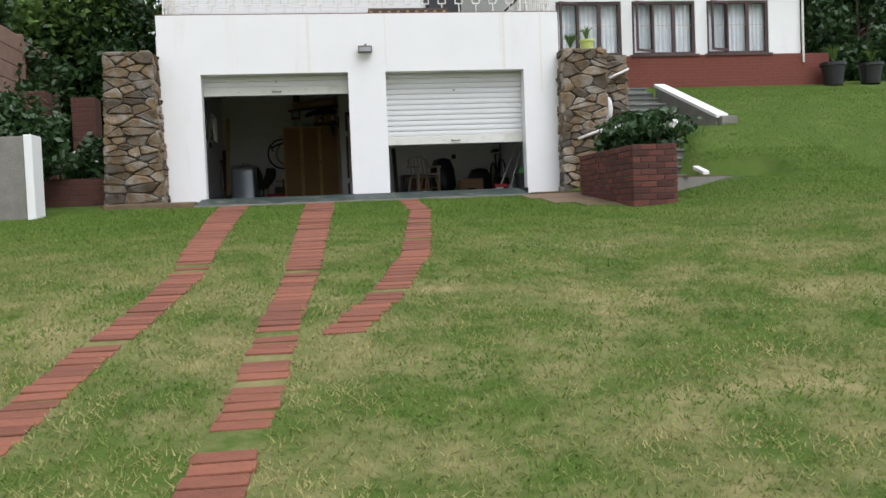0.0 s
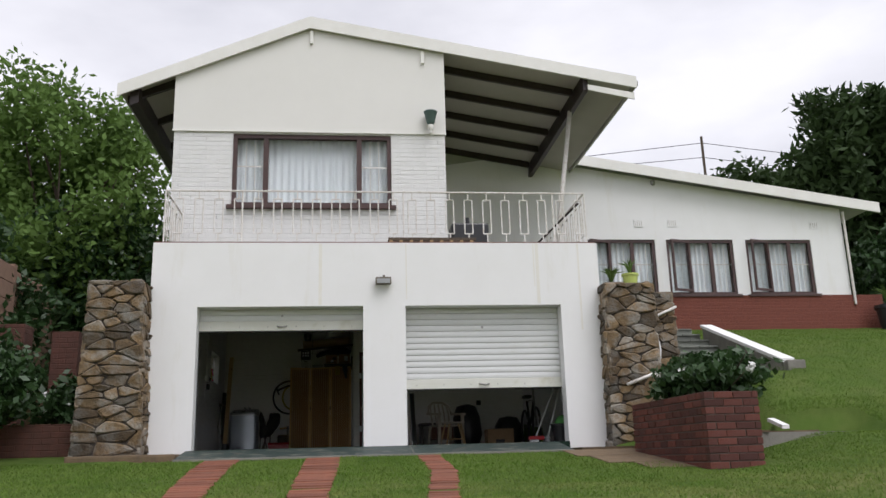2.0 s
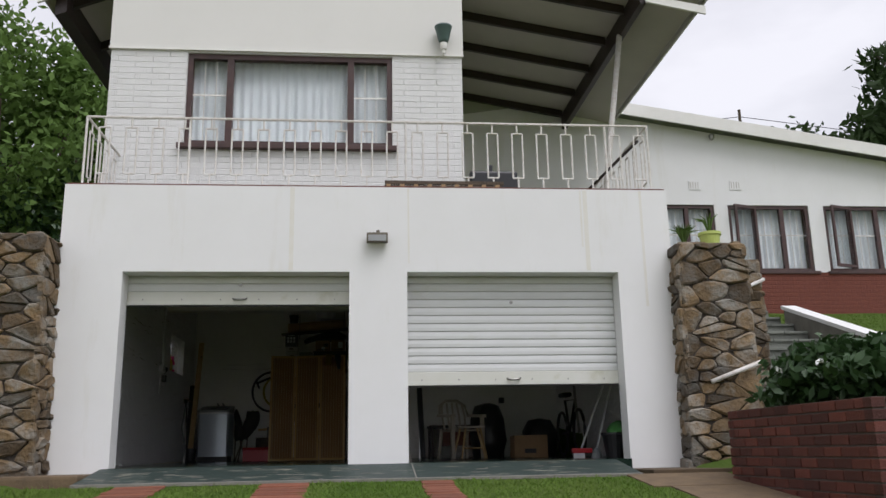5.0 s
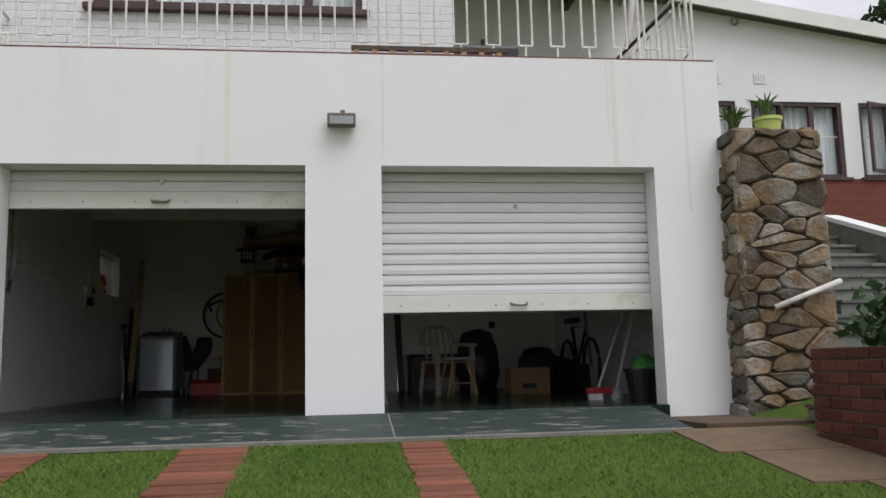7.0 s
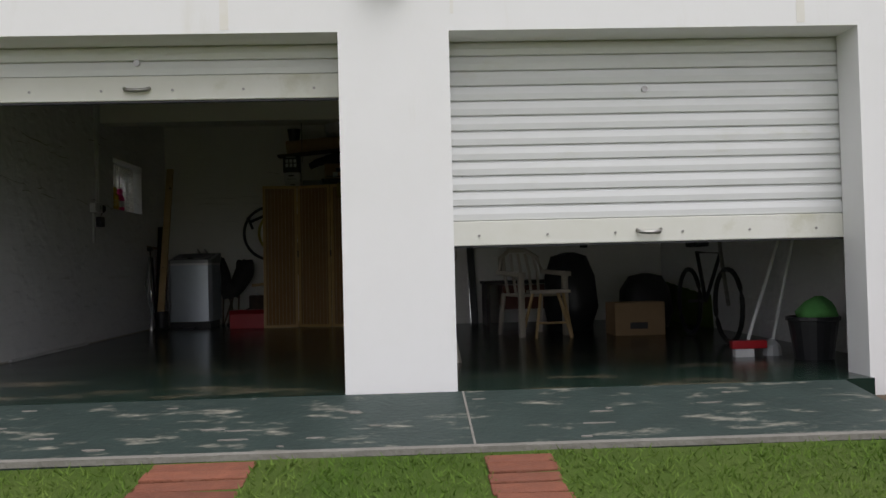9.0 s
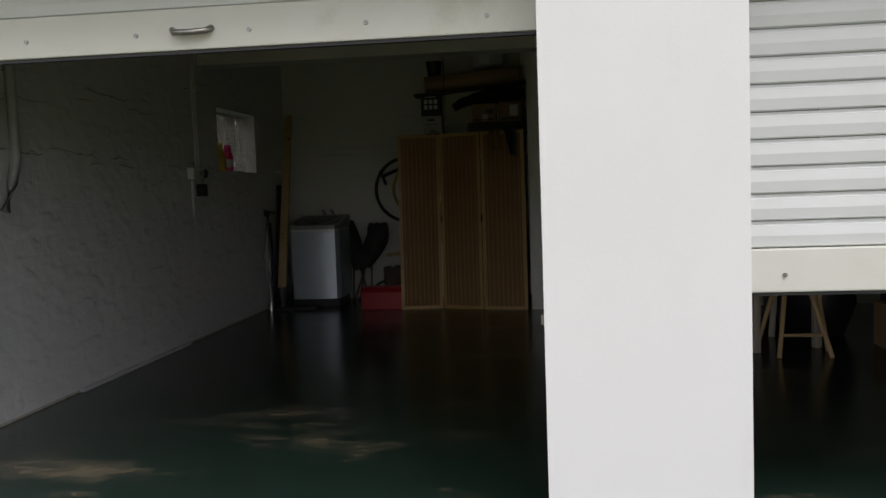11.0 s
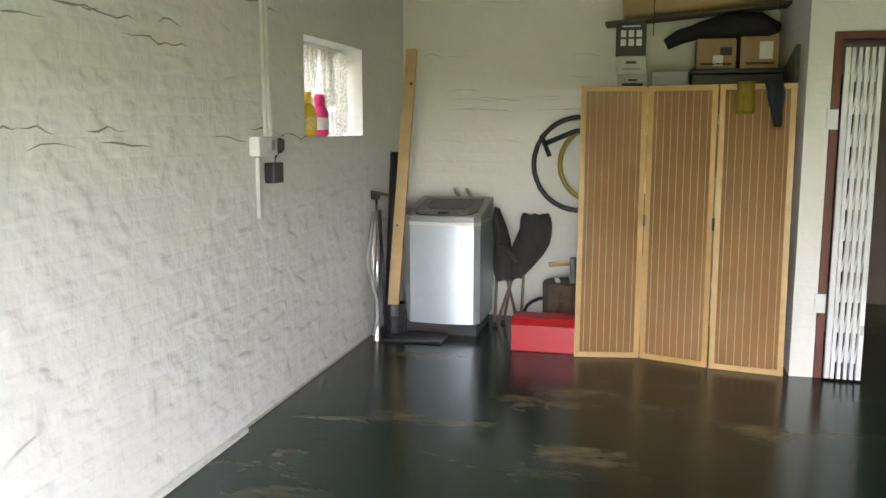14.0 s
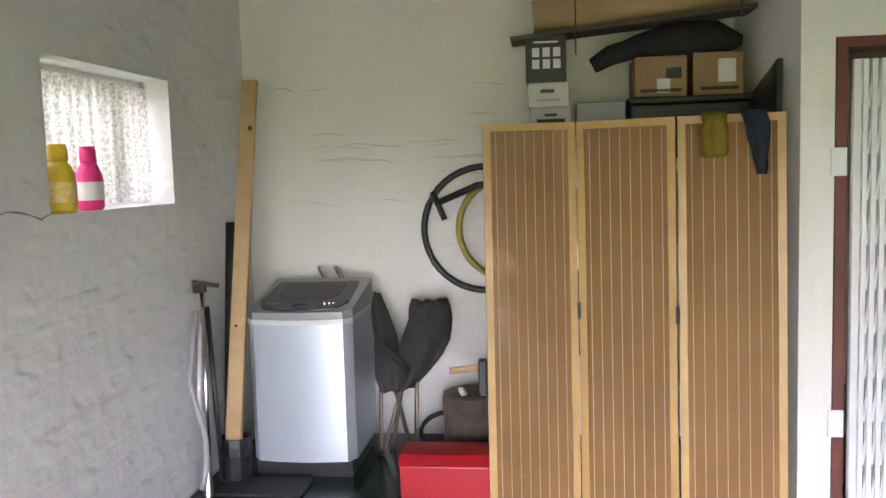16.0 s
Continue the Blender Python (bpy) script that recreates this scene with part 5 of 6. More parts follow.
bm = prism(bmesh.new(), bowed(-2.99, -2.64, 6.55, 6.80, 0.02, 0.08), "z", 0.916, 0.920)
for v in bm.verts:
    v.co.z += 0.19 * (v.co.y - 6.40)
part("lid_window", bm, DARKPL, ld, "darker window in the lid")
part("dial", lathe(bmesh.new(), -2.82, 6.455, [(0.045, 0.918), (0.045, 0.932), (0.03, 0.936)], 18), DARKPL, ld)
for q in range(6):
    bx = -3.0 + q * 0.025 if q < 3 else -2.69 + (q - 3) * 0.025
    part("button", lathe(bmesh.new(), bx, 6.47, [(0.008, 0.92), (0.008, 0.934), (0.004, 0.936)], 8), CHROME, ld)
bm = bmesh.new()
for x in (-2.86, -2.76):
    T(bm, [(x, 7.12, 1.02), (x, 7.02, 1.06), (x + 0.02, 6.98, 1.04), (x + 0.05, 6.97, 1.0)], 0.014, 8)
part("tap_hose", bm, METAL, wa, "grey inlet hoses", True)
mt = solid("rubber_mat", box(-3.2, 6.08, 0.001, -2.75, 6.34, 0.02, 0.006), DARKPL, "black rubber mat lying on the floor", "mat")

# plank in a black pot
pk = thing("pine_plank", (-3.17, 6.36, 0.2), "pale pine plank leaning upright in a black pot", "plank")
bm = bmesh.new(); B(bm, -0.043, -0.018, 0.0, 0.043, 0.018, 2.0, 0.003)
bm.transform(Matrix.Translation((-3.175, 6.31, 0.21)) @ Matrix.Rotation(radians(-13), 4, "X") @ Matrix.Rotation(radians(0.8), 4, "Y"))
part("board", bm, PINE, pk)
for kx, kz, kr in ((-0.01, 0.62, 0.009), (0.02, 1.72, 0.014)):
    bm = C(bmesh.new(), (kx, -0.0165, kz), (kx, -0.0195, kz), kr, n=10)
    bm.transform(Matrix.Translation((-3.175, 6.31, 0.21)) @ Matrix.Rotation(radians(-13), 4, "X") @ Matrix.Rotation(radians(0.8), 4, "Y"))
    part("knot", bm, BARK, pk)
pt = thing("black_pot", (-3.17, 6.30, 0), "narrow black plastic pot on the floor", "pot")
part("pot", lathe(bmesh.new(), -3.17, 6.32, [(0.075, 0.0), (0.085, 0.15), (0.09, 0.155), (0.09, 0.2), (0.085, 0.24), (0.07, 0.24), (0.065, 0.2)]), DARKPL, pt)
tb = thing("black_tube", (-3.26, 6.6, 0), "black rolled tube standing in the corner", "tube")
part("tube", C(bmesh.new(), (-3.26, 6.48, 0.0), (-3.27, 6.72, 1.36), 0.045, n=12), DARKPL, tb, smooth=True)
cu = thing("tripod_stand", (-3.26, 6.2, 0), "folded grey metal stand leaning on the wall", "stand")
for a, b, r, m in (((-3.24, 6.12, 0.02), (-3.28, 6.25, 1.05), 0.012, CHROME), ((-3.20, 6.2, 0.05), (-3.27, 6.28, 0.95), 0.014, DARKPL), ((-3.27, 6.1, 0.35), (-3.28, 6.2, 0.88), 0.013, LABELW)):
    part("pole", C(bmesh.new(), a, b, r, n=8), m, cu, smooth=True)
part("clamp", box(-3.31, 6.2, 1.03, -3.25, 6.25, 1.08, 0.008), DARKPL, cu)
part("crossbar", C(bmesh.new(), (-3.31, 6.2, 1.09), (-3.19, 6.26, 1.06), 0.012, n=8), BRONZE, cu)
part("cable", T(bmesh.new(), [(-3.26, 6.12, 0.95), (-3.30, 6.08, 0.6), (-3.24, 6.1, 0.3), (-3.22, 6.06, 0.18), (-3.25, 6.05, 0.05)], 0.016, 6), GREYPL, cu, "grey hose", True)
part("foot", C(bmesh.new(), (-3.235, 6.09, 0.0), (-3.235, 6.1, 0.2), 0.026, 0.018, 10), METAL, cu)

# folded camping chair
cc = thing("camping_chair", (-2.3, 6.8, 0), "folded grey canvas camping chair against the wall", "chair")
for a, b in (((-2.475, 6.78, 0), (-2.475, 6.92, 0.9)), ((-2.26, 6.72, 0), (-2.25, 6.86, 0.74)), ((-2.46, 6.74, 0.0), (-2.28, 6.9, 0.6)), ((-2.28, 6.72, 0.02), (-2.46, 6.88, 0.62)), ((-2.42, 6.85, 0.0), (-2.34, 6.92, 0.5))):
    part("leg", C(bmesh.new(), a, b, 0.012, n=8), BRONZE, cc)
    part("foot", C(bmesh.new(), (a[0], a[1], 0.0), (a[0], a[1], 0.03), 0.018, n=8), DARKPL, cc)


def sack(pts, w, seed):
    """A draped strip of canvas along a line of points."""
    bm = bmesh.new(); r = random.Random(seed)
    rows = []
    for k, (x, y, z, ww) in enumerate(pts):
        rows.append([bm.verts.new((x + (q / 6 - 0.5) * ww, y - 0.07 * math.sin(q / 6 * math.pi) + r.uniform(-0.015, 0.015), z + r.uniform(-0.012, 0.012))) for q in range(7)])
    for g, h in zip(rows, rows[1:]):
        for q in range(6):
            bm.faces.new((g[q], g[q + 1], h[q + 1], h[q]))
    bmesh.ops.solidify(bm, geom=bm.faces[:], thickness=0.02)
    bmesh.ops.subdivide_edges(bm, edges=bm.edges[:], cuts=1, use_grid_fill=True, smooth=0.4)
    return bm


part("back_cloth", sack([(-2.17, 6.82, 0.9, 0.20), (-2.165, 6.78, 0.86, 0.24), (-2.16, 6.76, 0.78, 0.25), (-2.19, 6.76, 0.68, 0.28), (-2.23, 6.77, 0.58, 0.27), (-2.28, 6.78, 0.48, 0.22), (-2.33, 6.8, 0.38, 0.11)], 0, 3), CANVAS, cc, smooth=True)
part("seat_cloth", sack([(-2.48, 6.86, 0.94, 0.04), (-2.46, 6.82, 0.82, 0.10), (-2.43, 6.8, 0.7, 0.13), (-2.42, 6.79, 0.58, 0.15), (-2.40, 6.79, 0.45, 0.19), (-2.41, 6.81, 0.36, 0.12)], 0, 4), CANVAS, cc, smooth=True)
part("strap", sack([(-2.44, 6.76, 0.66, 0.05), (-2.36, 6.74, 0.58, 0.06), (-2.30, 6.74, 0.52, 0.06)], 0, 6), CANVAS, cc, smooth=True)

# red tool box, stump and hammer
tbx = thing("tool_box", (-2.0, 6.2, 0), "red enamelled steel tool box on the floor", "tool box")
part("body", box(-2.23, 6.04, 0.0, -1.72, 6.30, 0.19, 0.008), REDM, tbx)
part("lid", prism(bmesh.new(), [(6.03, 0.192), (6.31, 0.192), (6.28, 0.235), (6.08, 0.235)], "x", -2.235, -1.715), REDM, tbx)
part("latch", box(-2.24, 6.1, 0.1, -2.231, 6.13, 0.16), METAL, tbx)
sp = thing("wood_stump", (-1.92, 6.62, 0), "brown chopping stump with rough bark", "stump")
bm = lathe(bmesh.new(), -1.92, 6.62, [(0.17, 0), (0.16, 0.1), (0.155, 0.3), (0.16, 0.4), (0.15, 0.41)], 22)
for v in bm.verts:
    v.co.x += random.uniform(-0.008, 0.008); v.co.y += random.uniform(-0.008, 0.008)
part("log", bm, BARK, sp)
bm = bmesh.new(); C(bm, (-1.97, 6.56, 0.412), (-1.95, 6.56, 0.425), 0.04, 0.03, 8)
part("white_paint", bm, LABELW, sp, "small white paint blob")
hm = thing("axe", (-1.85, 6.56, 0.41), "small axe stuck upright in the stump", "axe")
part("head", box(-1.875, 6.53, 0.40, -1.83, 6.60, 0.60, 0.008), DARKPL, hm)
part("handle", C(bmesh.new(), (-2.03, 6.53, 0.545), (-1.86, 6.56, 0.56), 0.02, n=8), PINE, hm)
cb = thing("black_cable", (-2.1, 6.75, 0), "loose black cable loop on the floor", "cable")
part("cable", T(bmesh.new(), [(-2.05 + 0.2 * math.cos(a / 3), 6.85, 0.1 + 0.13 * math.sin(a / 3)) for a in range(0, 12)], 0.014, 8), DARKPL, cb, smooth=True)

# hoses on the wall
for nm, cx, cz, r0, rr, m, a0, a1, lb in (("black_hose", -1.86, 1.27, 0.37, 0.02, DARKPL, 40, 395, "coiled black rubber hose hung on the wall"), ("yellow_hose", -1.72, 1.27, 0.3, 0.02, YHOSE, 95, 330, "short yellow hose hung on the wall")):
    h = thing(nm, (cx, 7.1, cz - r0), lb, "hose")
    part("coil", T(bmesh.new(), [(cx + r0 * math.cos(radians(a)), 7.11, cz + r0 * math.sin(radians(a))) for a in range(a0, a1 + 1, 9)], rr, 8), m, h, smooth=True)
    if nm == "black_hose":
        part("tail", T(bmesh.new(), [(-1.6, 7.08, 1.56), (-1.9, 7.08, 1.53), (-2.14, 7.08, 1.43)], 0.02, 8), m, h, smooth=True)
        part("hook", C(bmesh.new(), (-2.17, 7.08, 1.5), (-2.1, 7.08, 1.33), 0.018, n=8), m, h)

# folding reed screen
sc = thing("folding_screen", (-1.1, 5.95, 0), "three-panel folding screen of pine and woven reed", "screen")
PTS = [(-1.785, 5.99), (-1.345, 6.07), (-0.905, 5.92), (-0.45, 5.835)]
SH = 1.83
for k in range(3):
    (ax, ay), (bx, by) = PTS[k], PTS[k + 1]
    L = math.hypot(bx - ax, by - ay) - 0.01
    m = Matrix(((1, 0, 0, 0), (0, 1, 0.05, 0), (0, 0, 1, 0), (0, 0, 0, 1))) @ Matrix.Translation((ax, ay, 0.002)) @ Matrix.Rotation(math.atan2(by - ay, bx - ax), 4, "Z")
    f = bmesh.new()
    B(f, 0, -0.01, 0, 0.035, 0.01, SH, m=m); B(f, L - 0.035, -0.01, 0, L, 0.01, SH, m=m); B(f, 0.035, -0.01, 0, L - 0.035, 0.01, 0.035, m=m); B(f, 0.035, -0.01, SH - 0.035, L - 0.035, 0.01, SH, m=m)
    panel = part("panel_frame", f, SCREENWOOD, sc)
    part("reed_mat", B(bmesh.new(), 0.035, -0.003, 0.035, L - 0.035, 0.003, SH - 0.035, m=m), BAMBOO, panel, "brown woven reed mat")
    for q in range(8):
        x = 0.06 + q * (L - 0.12) / 7
        part("cord", B(bmesh.new(), x - 0.0016, -0.006, 0.04, x + 0.0016, -0.0032, SH - 0.04, m=m), CORD, panel)
    if k < 2:
        part("hinge", B(bmesh.new(), L - 0.004, -0.016, 0.9, L + 0.012, 0.0, 0.98, m=m), DARKPL, panel)


def cloth(name, x, y, z, w, h, material, label, seed, point=0.0):
    t = thing(name, (x, y, z - h), label, "cloth")
    r = random.Random(seed); bm = bmesh.new(); rows = []
    for k in range(9):
        f = k / 8
        ww = w * (1 - point * f)
        rows.append([bm.verts.new((x + (q / 6 - 0.5) * ww + r.uniform(-0.006, 0.006) + point * f * 0.05, y + 0.02 - 0.05 * min(1, f * 6) + 0.012 * math.sin(q * 2.1 + seed), z + 0.012 - h * f)) for q in range(7)])
    for g, h2 in zip(rows, rows[1:]):
        for q in range(6):
            bm.faces.new((g[q], g[q + 1], h2[q + 1], h2[q]))
    bmesh.ops.solidify(bm, geom=bm.faces[:], thickness=0.004)
    part("fabric", bm, material, t, smooth=True)


cloth("ochre_rag", -0.76, 5.93, 1.835, 0.11, 0.2, CLOTHY, "ochre yellow rag hung over the screen", 2)
cloth("blue_rag", -0.60, 5.91, 1.835, 0.12, 0.28, CLOTHB, "dark slate blue cloth hung over the screen", 5, 0.6)

# storage behind the screen
fan = thing("pedestal_fan", (-1.36, 6.42, 0), "round brown fan standing behind the reed screen", "fan")
part("base", lathe(bmesh.new(), -1.36, 6.46, [(0.16, 0.0), (0.16, 0.02), (0.05, 0.05), (0.02, 0.06)], 18), DARKPL, fan)
part("pole", C(bmesh.new(), (-1.36, 6.46, 0.06), (-1.36, 6.46, 0.9), 0.016, n=10), METAL, fan)
bm = bmesh.new(); C(bm, (-1.36, 6.3, 0.89), (-1.36, 6.34, 0.89), 0.19, 0.22, 28); C(bm, (-1.36, 6.341, 0.89), (-1.36, 6.39, 0.89), 0.22, 0.16, 28)
part("cage", bm, BARK, fan, "brown round fan cage")
part("hub", C(bmesh.new(), (-1.36, 6.391, 0.89), (-1.36, 6.48, 0.89), 0.06, n=14), DARKPL, fan)
ss = thing("storage_shelf", (-1.0, 6.75, 0), "plain wooden storage shelf behind the screen", "shelf")
part("board", box(-1.7, 6.4, 1.62, -0.45, 7.1, 1.65), PINE, ss)
part("board", box(-1.65, 6.7, 1.2, -0.52, 7.1, 1.225), PINE, ss)
part("board", box(-1.2, 6.6, 0.45, -0.52, 7.1, 0.475), PINE, ss)
for x in (-1.68, -0.5):
    for y in (6.42, 7.06):
        part("leg", box(x, y, 0, x + 0.03, y + 0.03, 1.62), PINE, ss)


def carton(name, x0, y0, z0, x1, y1, z1, material, label, marks=()):
    t = thing(name, ((x0 + x1) / 2, (y0 + y1) / 2, z0), label, "box", "stored boxes")
    part("body", box(x0, y0, z0, x1, y1, z1, 0.004), material, t)
    part("top_flap", box(x0 + 0.003, y0 + 0.003, z1 + 0.0005, x1 - 0.003, (y0 + y1) / 2 - 0.002, z1 + 0.004), material, t)
    for a, b, c, d, mm in marks:
        part("print", box(x0 + (x1 - x0) * a, y0 - 0.003, z0 + (z1 - z0) * b, x0 + (x1 - x0) * c, y0 - 0.0005, z0 + (z1 - z0) * d), mm, t)
    return t


carton("printed_carton", -1.57, 6.6, 1.652, -1.36, 6.85, 1.93, WHITEBOX, "white printed carton with black lettering bars", ((0.15, 0.72, 0.85, 0.8, BLACKBOX), (0.35, 0.85, 0.65, 0.9, BLACKBOX)))
carton("printed_carton", -1.58, 6.6, 1.936, -1.37, 6.85, 2.06, WHITEBOX, "flat white printed appliance carton", ((0.3, 0.6, 0.65, 0.75, BLACKBOX), (0.2, 0.25, 0.8, 0.35, GREYPL)))
carton("printed_carton", -1.59, 6.6, 2.066, -1.38, 6.85, 2.30, BLACKBOX, "black carton with six white picture squares", tuple((0.16 + c * 0.26, 0.30 + r * 0.26, 0.34 + c * 0.26, 0.50 + r * 0.26, LABELW) for c in range(3) for r in range(2)) + ((0.2, 0.86, 0.8, 0.9, LABELW),))
carton("grey_carton", -1.33, 6.6, 1.652, -1.08, 6.9, 1.95, GREYPL, "plain grey storage carton")
carton("cardboard_box", -1.62, 6.72, 1.227, -1.2, 7.05, 1.5, CARD, "brown cardboard box behind the reed screen")
carton("cardboard_box", -1.1, 6.72, 1.227, -0.62, 6.95, 1.58, CARD, "tall brown cardboard box behind the reed screen")
carton("cardboard_box", -1.0, 6.62, 0.477, -0.58, 6.95, 0.82, CARD, "brown cardboard box on the lower shelf")
trk = thing("storage_chest", (-0.8, 6.8, 1.652), "black plastic storage trunk on the shelf", "trunk")
part("body", box(-1.06, 6.55, 1.652, -0.46, 7.0, 1.93, 0.012), DARKPL, trk)
part("lid", box(-1.07, 6.54, 1.932, -0.455, 7.01, 1.965, 0.01), DARKPL, trk)
carton("cardboard_box", -1.03, 6.6, 1.967, -0.77, 6.9, 2.17, CARD, "brown cardboard box with taped label", ((0.42, 0.1, 0.68, 0.45, LABELW), (0.6, 0.45, 0.9, 0.72, BLACKBOX), (0.1, 0.12, 0.9, 0.2, BLACKBOX)))
carton("cardboard_box", -0.74, 6.6, 1.967, -0.49, 6.9, 2.18, CARD, "brown cardboard box with white shipping label", ((0.5, 0.3, 0.85, 0.85, LABELW), (0.15, 0.12, 0.9, 0.2, BLACKBOX)))
bag = thing("black_bag", (-0.85, 6.75, 2.185), "black soft bag lying on the boxes", "bag")
bm = bmesh.new(); T(bm, [(-1.24, 6.7, 2.15), (-1.15, 6.7, 2.20), (-1.0, 6.72, 2.245), (-0.8, 6.74, 2.27), (-0.6, 6.75, 2.27), (-0.47, 6.76, 2.25)], [0.035, 0.05, 0.055, 0.1, 0.095, 0.04], 10)
for v in bm.verts:
    v.co += Vector((0, random.uniform(-0.012, 0.012), random.uniform(-0.01, 0.01)))
part("bag_body", bm, BLACKCL, bag, smooth=True)
sb = thing("ceiling_shelf", (-1.05, 6.75, 2.3), "tilted brown board slung below the ceiling", "shelf")
bm = bmesh.new(); B(bm, -0.62, -0.12, -0.01, 0.64, 0.12, 0.012); bm.transform(Matrix.Translation((-1.05, 6.72, 2.35)) @ Matrix.Rotation(radians(-5), 4, "Y"))
part("board", bm, BARK, sb)
for x in (-1.33, -0.5):
    part("wire", C(bmesh.new(), (x, 6.6, 2.2 if x < -1 else 2.35), (x, 6.6, 2.8), 0.004, n=6), DARKPL, sb)
tu = thing("cardboard_tube", (-1.05, 6.72, 2.38), "long glossy kraft wrapped roll on the hung board", "tube")
bm = bmesh.new(); C(bm, (-1.55, 6.72, 2.42), (-0.47, 6.72, 2.50), 0.09, n=18)
part("roll", bm, CARDLT, tu, smooth=True)
hb = thing("black_bucket", (-1.5, 6.75, 2.5), "small black bucket on the hung roll", "bucket")
part("bucket", lathe(bmesh.new(), -1.45, 6.74, [(0.07, 2.52), (0.09, 2.66), (0.095, 2.67)], 14), DARKPL, hb)
bx = solid("dark_panel", prism(bmesh.new(), [(6.1, 1.82), (6.1, 2.08), (6.6, 1.96), (6.6, 1.82)], "x", -0.455, -0.43), DARKPL, "dark flat panel leaning on the side wall", "panel")
cp = solid("white_tub", lathe(bmesh.new(), -0.85, 6.75, [(0.12, 2.585), (0.17, 2.6), (0.19, 2.72), (0.17, 2.73)], 18), LABELW, "white plastic tub on the hung roll", "tub")

# doorway with folded security gate
dr = thing("door_frame", (0.15, 5.9, 0), "red oxide steel door frame", "door", kind="structure")
part("jamb", box(-0.277, 5.85, 0.002, -0.232, 6.01, 2.085), REDBROWN, dr)
part("jamb", box(0.532, 5.85, 0.002, 0.577, 6.01, 2.085), REDBROWN, dr)
part("head", box(-0.277, 5.85, 2.086, 0.577, 6.01, 2.127), REDBROWN, dr)
part("keep", box(0.52, 5.84, 0.98, 0.56, 5.849, 1.14), GATEM, dr, "white lock keep")
for z in (0.42, 1.55):
    part("hinge", box(-0.30, 5.838, z, -0.235, 5.849, z + 0.12, 0.003), GATEM, dr, "white gate hinge")
gt = thing("trellis_gate", (-0.1, 5.84, 0), "white steel expanding security gate folded open", "gate")
for q in range(6):
    x = -0.225 + q * 0.036
    part("upright", box(x, 5.80, 0.015, x + (0.03 if q in (0, 5) else 0.022), 5.835, 2.03, 0.003), GATEM, gt)
for q in range(5):
    for w in range(10):
        z = 0.12 + w * 0.19
        part("lattice_link", C(bmesh.new(), (-0.20 + q * 0.036, 5.815, z), (-0.18 + q * 0.036, 5.815, z + 0.16), 0.008, n=6), GATEM, gt)
part("lock", box(-0.035, 5.79, 0.3, -0.02, 5.80, 0.36), METAL, gt)
bm = bmesh.new()
B(bm, -0.29, 6.01, -0.05, -0.2, 8.4, 2.6); B(bm, 1.6, 6.01, -0.05, 1.7, 8.4, 2.6); B(bm, -0.2, 8.4, -0.05, -0.12, 8.5, 2.6); B(bm, 0.42, 8.4, -0.05, 1.7, 8.5, 2.6); B(bm, -0.12, 8.4, 2.02, 0.42, 8.5, 2.6)
struct("passage_wall", bm, PASSAGE, "beige passage walls behind the doorway", "wall")
struct("passage_ceiling", box(-0.3, 7.36, 2.6, 1.7, 9.5, 2.7), PASSAGE, "passage ceiling", "ceiling")
struct("passage_floor", box(-0.29, 7.21, -0.1, 1.7, 9.5, 0.0), CONC, "grey passage floor", "floor")
# unseen walls behind the far doorway, their darkness put into the colour
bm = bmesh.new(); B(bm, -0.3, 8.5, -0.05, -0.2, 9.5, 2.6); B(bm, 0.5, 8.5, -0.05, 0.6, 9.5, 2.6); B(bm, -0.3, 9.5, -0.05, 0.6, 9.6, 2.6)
struct("closet_wall", bm, VOIDM, "closet walls beyond the passage, coloured near black for shade", "wall")

# right side of the garage
vt = thing("air_grille", (1.7, 5.86, 1.58), "dark louvred air grille on the wall", "grille")
part("frame", box(1.0, 5.84, 1.57, 2.38, 5.858, 2.02), DARKPL, vt)
for k in range(8):
    part("slat", box(1.03, 5.828, 1.60 + k * 0.05, 2.35, 5.838, 1.625 + k * 0.05), GREYPL, vt)
so = thing("wall_socket", (2.33, 5.86, 0.93), "small dark square wall socket", "socket")
part("plate", box(2.28, 5.845, 0.93, 2.38, 5.859, 1.03, 0.004), DARKPL, so)
hk = thing("wall_hook", (0.8, 5.86, 1.8), "black iron wall hook", "hook")
part("hook", T(bmesh.new(), [(0.79, 5.85, 1.79), (0.79, 5.85, 1.96), (0.80, 5.82, 1.99), (0.84, 5.77, 1.99)], 0.012, 6), DARKPL, hk)
lp = thing("black_board", (0.87, 5.8, 0), "narrow black edged board leaning on the wall", "board")
bm = bmesh.new(); B(bm, -0.045, -0.012, 0, 0.045, 0.012, 1.22, 0.003); bm.transform(Matrix.Translation((0.90, 5.76, 0)) @ Matrix.Rotation(radians(-3.5), 4, "X") @ Matrix.Rotation(radians(-2), 4, "Y"))
part("board", bm, DARKPL, lp)
bm = bmesh.new(); B(bm, -0.052, -0.014, 0, -0.045, 0.014, 1.22); bm.transform(Matrix.Translation((0.90, 5.76, 0)) @ Matrix.Rotation(radians(-3.5), 4, "X") @ Matrix.Rotation(radians(-2), 4, "Y"))
part("edge_strip", bm, CHROME, lp, "silver edge strip")
dk = thing("wooden_desk", (1.4, 5.5, 0), "dark wooden desk against the wall", "desk")
part("top", box(0.98, 5.15, 0.50, 1.9, 5.82, 0.54, 0.006), DARKWOOD, dk)
part("side", box(1.0, 5.2, 0, 1.04, 5.8, 0.5), DARKWOOD, dk); part("side", box(1.84, 5.2, 0, 1.88, 5.8, 0.5), DARKWOOD, dk)
part("drawer", box(1.2, 5.19, 0.2, 1.8, 5.7, 0.48, 0.006), REDBROWN, dk)


